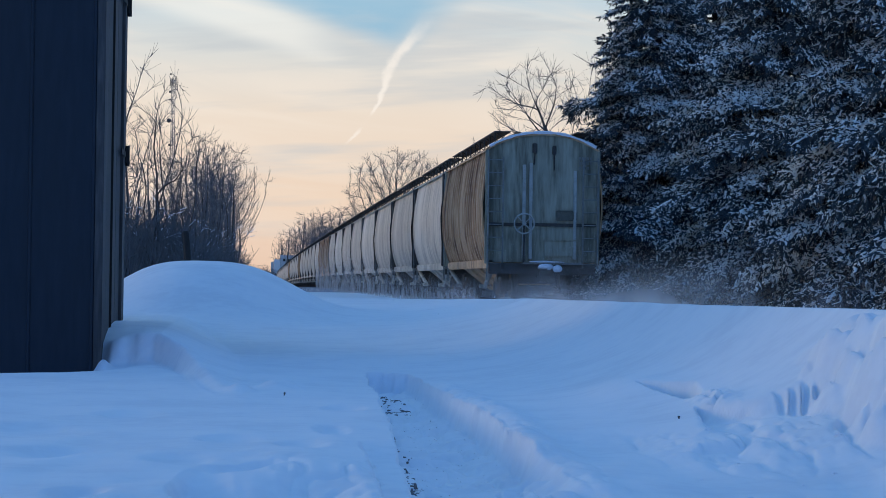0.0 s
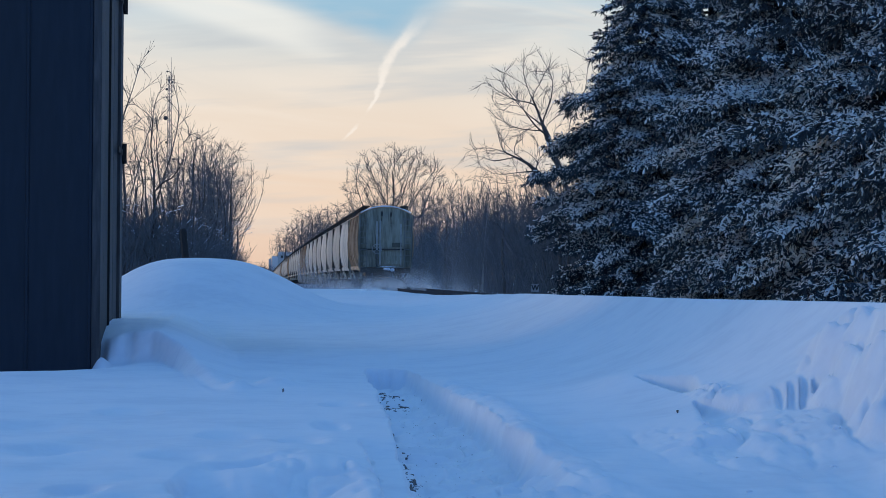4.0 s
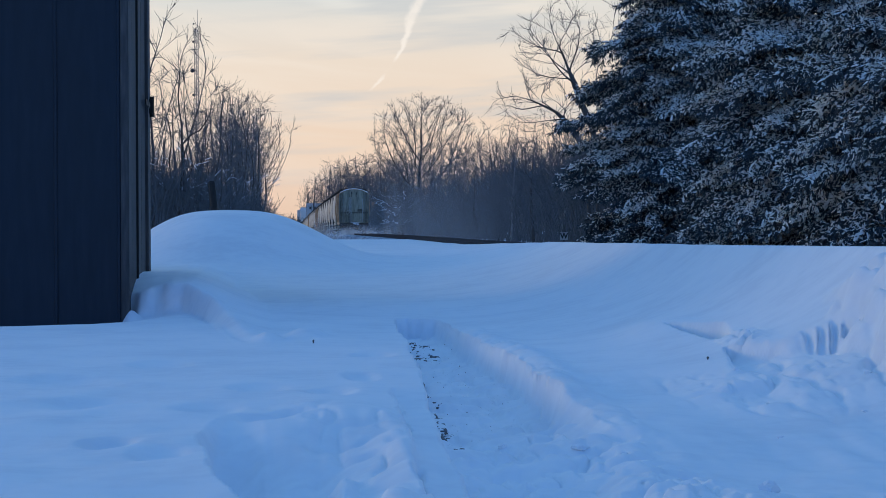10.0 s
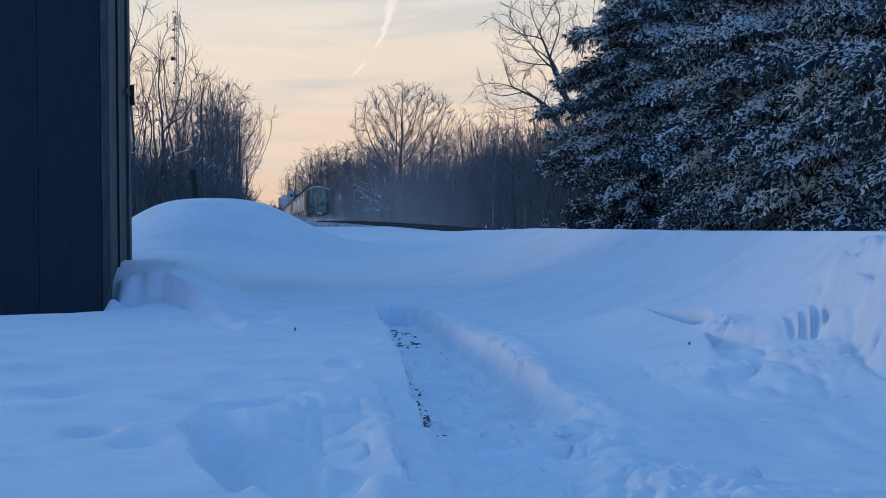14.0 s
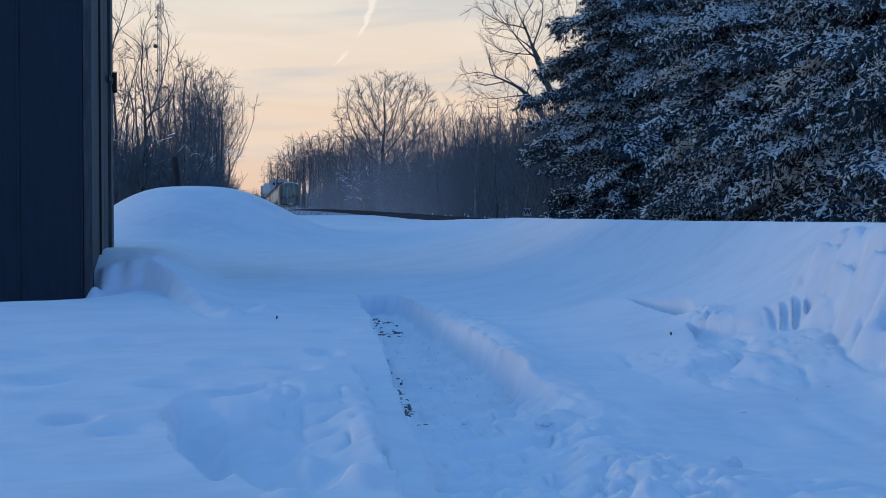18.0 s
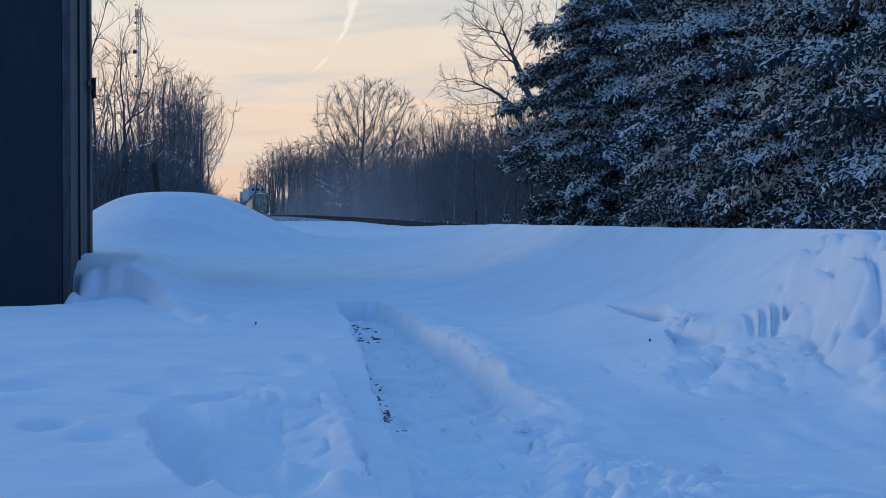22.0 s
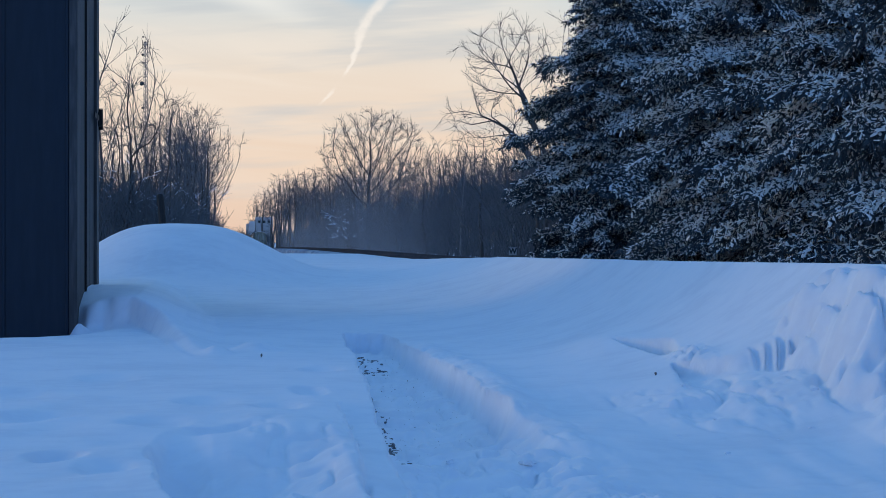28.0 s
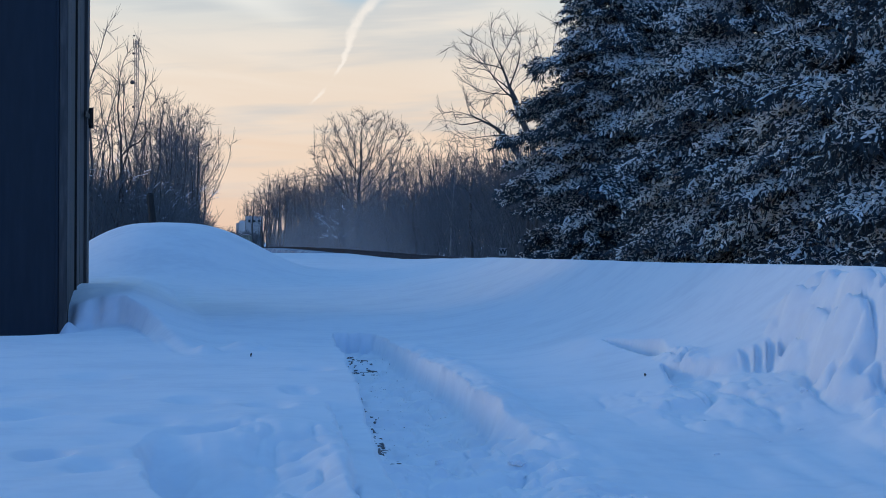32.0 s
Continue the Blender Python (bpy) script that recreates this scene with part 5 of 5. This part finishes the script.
def build_spruce(seed, height, radius, label, full, gap):
    g = np.random.default_rng(seed)
    tree = tagged(new("spruce_tree"), label, "spruce", "spruces beside the railway")
    segs = [(Vector((0, 0, z)), Vector((0, 0, z + height / 12)), 0.30 * (1 - z / height) + 0.02, 0.30 * (1 - (z + height / 12) / height) + 0.02, 0) for z in np.arange(0, height - 0.01, height / 12)]
    child("trunk", tubes(segs, BARK, "trunk", 9), tree)
    z = 0.35
    while z < height * 0.78:
        f = z / height
        want = radius * min(0.84, 1.16 - 1.36 * f)
        ring = 8 if f < 0.6 else 7
        a0 = g.uniform(0, 2 * math.pi)
        for i in range(ring):
            a = a0 + 2 * math.pi * (i + g.uniform(-0.25, 0.25)) / ring
            if math.sin(a) > 0.5 and math.cos(a) > -0.6:
                continue
            L = want * g.uniform(0.66, 1.12)
            pick = min(range(6), key=lambda q: abs((1.2, 1.8, 2.4, 3.0, 3.6, 4.2)[q] - L))
            size = L / (1.2, 1.8, 2.4, 3.0, 3.6, 4.2)[pick]
            stem_me, needle_me, snow_me = SPRAYS[noise.noise(Vector((math.cos(a) * 1.3, math.sin(a) * 1.3, z * 0.40 + seed * 0.37))) < 0.0][pick]
            m = Matrix.Translation((0, 0, z + g.uniform(-0.12, 0.12))) @ Matrix.Rotation(a, 4, "Z") @ Matrix.Rotation(radians(g.uniform(-14, 14) + 5 * (1 - f)), 4, "Y") @ Matrix.Rotation(radians(g.normal(0, 11)), 4, "X") @ Matrix.Scale(size, 4)
            b = child("branch", stem_me, tree, m)
            child("needles", needle_me, b)["kind"] = "stuff"
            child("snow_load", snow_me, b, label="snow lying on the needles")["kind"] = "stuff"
        z += gap if z < full else 0.95
    return tree


for s, x, y, h, r in ((201, 14.4, 95, 19, 4.9), (202, 14.9, 74, 18, 4.6), (203, 15.0, 60, 18, 4.6), (204, 14.8, 49, 17, 4.4), (205, 19.5, 84, 26, 5.4), (206, 21.0, 66, 24, 5.2), (207, 18.6, 106, 27, 5.4)):
    t = build_spruce(s, h, r, "tall dark green spruce with drooping snow-dusted branches", 0.125 * y + 1.5, 0.28 if s == 201 else 0.40)
    t.matrix_basis = pose(x, y, 0.35, 0, 0, 0)


# ---------------------------------------------------------------- small things
def build_tower():
    tower = tagged(new("radio_tower"), "tall slender steel lattice mast with antennas, far off", "radio tower")
    tower.location = (-18.4, 600, 0)
    bm = bmesh.new()
    corners = [(0.5 * math.cos(a), 0.5 * math.sin(a)) for a in (0.5, 0.5 + 2.094, 0.5 + 4.189)]
    for x, y in corners:
        rod(bm, (x, y, -6), (x, y, 46), 0.07, 0.06, 6)
    part("leg_frame", bm, GALV, tower)
    bm = bmesh.new()
    for i in range(44):
        z = -6 + i * 1.18
        for j in range(3):
            a, b = corners[j], corners[(j + 1) % 3]
            rod(bm, (*a, z), (*b, z + 1.18 if i % 2 else z), 0.035, sides=4)
            rod(bm, (*b, z), (*a, z + 1.18), 0.035, sides=4)
    part("lattice", bm, GALV, tower)
    bm = bmesh.new()
    rod(bm, (0.3, 0, 46), (0.3, 0, 50.2), 0.06, 0.03, 6)
    part("mast_tip", bm, GALV, tower)
    for x, z, r in ((-0.6, 47.0, 0.22), (-0.7, 43.0, 0.3), (-0.7, 41.2, 0.2), (-0.9, 36.5, 0.5), (-0.7, 31.0, 0.3)):
        bm = bmesh.new()
        rod(bm, (x, -0.2, z), (x, 0.2, z), r * 0.5, r, 12)
        rod(bm, (x, 0, z), (-0.3, 0, z), 0.05, sides=5)
        part("dish_antenna", bm, STEEL, tower)
    for x in (-0.7, -0.2, 0.4, 1.0):
        bm = bmesh.new()
        rod(bm, (x, 0, 44.2), (x, 0, 46.2), 0.06, sides=5)
        part("antenna", bm, STEEL, tower)
    bm = bmesh.new()
    rod(bm, (-0.9, 0, 45.2), (1.2, 0, 45.2), 0.05, sides=5)
    part("antenna_arm", bm, STEEL, tower)


build_tower()


def build_sign():
    sign = tagged(new("whistle_sign"), "square white board with a black letter beside the track", "railway sign")
    sign.location = (11.23, 104, 0.40)
    bm = bmesh.new()
    box(bm, -0.155, 0.155, -0.012, 0.012, 0.18, 0.49, 0.01)
    part("board", bm, SIGN_WHITE, sign)
    bm = bmesh.new()
    box(bm, -0.035, 0.035, 0.013, 0.07, -0.9, 0.5, 0.006)
    part("post", bm, STEEL, sign)
    cu = bpy.data.curves.new("letter", "FONT")
    cu.body, cu.size, cu.align_x, cu.align_y, cu.extrude = "W", 0.28, "CENTER", "CENTER", 0.004
    cu.offset = 0.012
    tmp = bpy.data.objects.new("letter", cu)
    me = bpy.data.meshes.new_from_object(tmp)
    me.materials.clear()
    me.materials.append(SIGN_BLACK)
    child("letter", me, sign, pose(0, -0.018, 0.335, 90, 0, 0))


build_sign()

post = tagged(new("wooden_post"), "old dark wooden post leaning behind the snow heap", "post")
post.location = (-1.62, 68, 0.5)
bm = bmesh.new()
rod(bm, (0.10, 0, -0.3), (-0.10, 0, 1.78), 0.10, 0.09, 9)
part("shaft", bm, WOOD, post)
bm = bmesh.new()
rod(bm, (-0.10, 0, 1.78), (-0.105, 0, 1.83), 0.09, 0.06, 9)
part("worn_top", bm, WOOD, post)


def build_grain_house():
    house = tagged(new("grain_elevator"), "pale block-shaped building far along the line", "building")
    house.location = (10.5, 1000, -4.5)
    for x0, x1, z1, m in ((-2.4, -0.1, 12.9, SIDING_PALE), (0.0, 6.5, 14.6, CONCRETE), (-3.5, -2.5, 11.9, CONCRETE)):
        bm = bmesh.new()
        box(bm, x0, x1, 0, 9, 0, z1, 0.1)
        part("block", bm, m, house)
    for x in (1.4, 3.2, 5.0):
        bm = bmesh.new()
        box(bm, x - 0.4, x + 0.4, -0.06, 0.05, 12.2, 13.2)
        part("window", bm, SIGN_BLACK, house)


build_grain_house()


def clod(name, x, y, r, mat, label, category, seed, group="", flat=0.7):
    bm = bmesh.new()
    bmesh.ops.create_icosphere(bm, subdivisions=2, radius=r)
    for vert in bm.verts:
        c = vert.co
        vert.co = c * (1 + 0.6 * noise.noise(c * (1.4 / r) + Vector((seed, 0, 0))))
        vert.co.z *= flat
    me = bpy.data.meshes.new(name)
    bm.to_mesh(me)
    bm.free()
    me.materials.append(mat)
    ob = tagged(new(name, me), label, category, group)
    ob.location = (x, y, floor_at(x, y) + r * (-0.1 if flat < 0.6 else 0.25))
    ob.rotation_euler = (0, 0, seed)
    return ob


g = np.random.default_rng(8)
for i in range(20):  # bare earth at the far end of the path
    clod("earth_clod", 1.39 + 0.30 * g.random(), 28.4 + 2.4 * g.random(), g.uniform(0.008, 0.026), SOIL_AND_GAP, "frozen clod of dark earth in the shovelled path", "clod", i * 1.7, "clods in the path", 0.35)
for i in range(7):
    x, y = g.uniform(2.6, 4.2), g.uniform(15.5, 19.5)
    clod("snow_chunk", x, y, g.uniform(0.015, 0.04), SNOW, "broken lump of hard snow", "snow chunk", i * 2.3, "lumps of snow on the cleared ground", 0.55)
for i in range(12):  # dark slivers added for the shaded crack along the ledge
    y = (17.6, 18.2, 20.4, 24.5)[i % 4] + g.uniform(-0.5, 0.5)
    c = clod("earth_clod", float(path_left(np.array([y]))[0]) + 0.10 + 0.03 * g.random(), y, g.uniform(0.007, 0.013), SOIL_AND_GAP, "dark sliver added for the shaded crack under the snow ledge", "clod", 90 + i * 1.3, "clods in the path", 0.8)
    c.scale = (1.0, g.uniform(8, 20), g.uniform(1.5, 3.0))
    c.rotation_euler.z = -0.03
for i in range(6):
    x, y = g.uniform(1.0, 1.9), g.uniform(13.5, 17.0)
    clod("snow_chunk", x, y, g.uniform(0.015, 0.045), SNOW, "broken lump of hard snow", "snow chunk", 40 + i * 2.3, "lumps of snow on the cleared ground", 0.55)
clod("snow_chunk", 2.42, 13.0, 0.05, SNOW, "broken lump of hard snow", "snow chunk", 66.0, "lumps of snow on the cleared ground", 0.8)


def scatter_soil_and_gaps():
    """Flakes of earth trodden into the snow of the path, and dark flakes for its shaded gaps."""
    g = np.random.default_rng(17)
    verts, faces = [], []
    for i in range(700):
        q = g.random()
        if q < 0.16:
            x, y, r = 1.38 + 0.34 * g.random(), 28.3 + 2.6 * g.random(), g.uniform(0.004, 0.013)
        elif q < 0.26:
            # dark flakes in place of the shade in the ledge's crack
            y = 15.5 + 8.0 * g.random()
            x, r = float(path_left(np.array([y]))[0]) + 0.10 + 0.05 * g.random(), g.uniform(0.004, 0.010)
        elif q < 0.36:
            # dark flakes in place of the shade below the sill's undercut edge
            x, y, r = g.uniform(1.02, 1.75), 16.75 + 0.16 * g.normal(), g.uniform(0.005, 0.012)
        else:
            y = 16.2 + 14.5 * g.random()
            x, r = float(path_left(np.array([y]))[0]) + 0.05 + (1.85 - float(path_left(np.array([y]))[0])) * g.random() ** 1.5, g.uniform(0.0008, 0.0024)
        z, n, off, long = floor_at(x, y), 7, len(verts), g.uniform(0.8, 3.0)
        ring = [(x + r * long * g.uniform(0.6, 1.5) * math.cos(6.283 * j / n), y + 3.0 * r * g.uniform(0.6, 1.3) * math.sin(6.283 * j / n)) for j in range(n)]
        verts.extend((a, b, z - 0.012) for a, b in ring)
        verts.extend((x + 0.7 * (a - x), y + 0.7 * (b - y), z + r * g.uniform(0.2, 0.5)) for a, b in ring)
        faces.extend((off + j, off + (j + 1) % n, off + n + (j + 1) % n, off + n + j) for j in range(n))
        faces.append(tuple(off + n + j for j in range(n)))
    tagged(new("soil_crumbs", mesh_of("soil_crumbs", verts, faces, SOIL_AND_GAP)), "crumbs of dark earth trodden into the snow path, and dark flakes for its shaded gaps", "earth", kind="stuff")


scatter_soil_and_gaps()


def weed(x, y, high, lean):
    ob = tagged(new("dead_weed"), "dry dark weed stalk poking out of the snow", "weed")
    ob.location = (x, y, floor_at(x, y))
    bm = bmesh.new()
    rod(bm, (0, 0, -0.1), (lean * 0.4, 0, high * 0.6), 0.008, 0.006, 6)
    rod(bm, (lean * 0.4, 0, high * 0.6), (lean, 0.01, high), 0.012, 0.004, 6)
    part("stalk", bm, SOIL_AND_GAP, ob)


for x, y, h, l in ((0.33, 26.2, 0.035, 0.01), (3.36, 20.6, 0.02, -0.01)):
    weed(x, y, h, l)
# ---------------------------------------------------------------- what moves
def motions():
    """The train runs away from the watcher at a steady 21.2 metres a second."""
    times = [0, 4, 8, 12, 16, 20, 24, 28, 32]
    for i, c in enumerate(CARS):
        rows = []
        for t in times:
            y = 74.0 + HALF + 21.2 * t + CAR * i
            rows.append((t, pose(8.1, y, 0.55 - float(sag(np.array(y))))))
        walk(c, rows)
    walk(HAZE, [(t, pose(0, 0.6 * t, 0)) for t in times])
    walk(DUST, [(t, pose(8.1, 74.0 + 21.2 * t, 0.45 - float(sag(np.array(74.0 + 21.2 * t))))) for t in times])


motions()
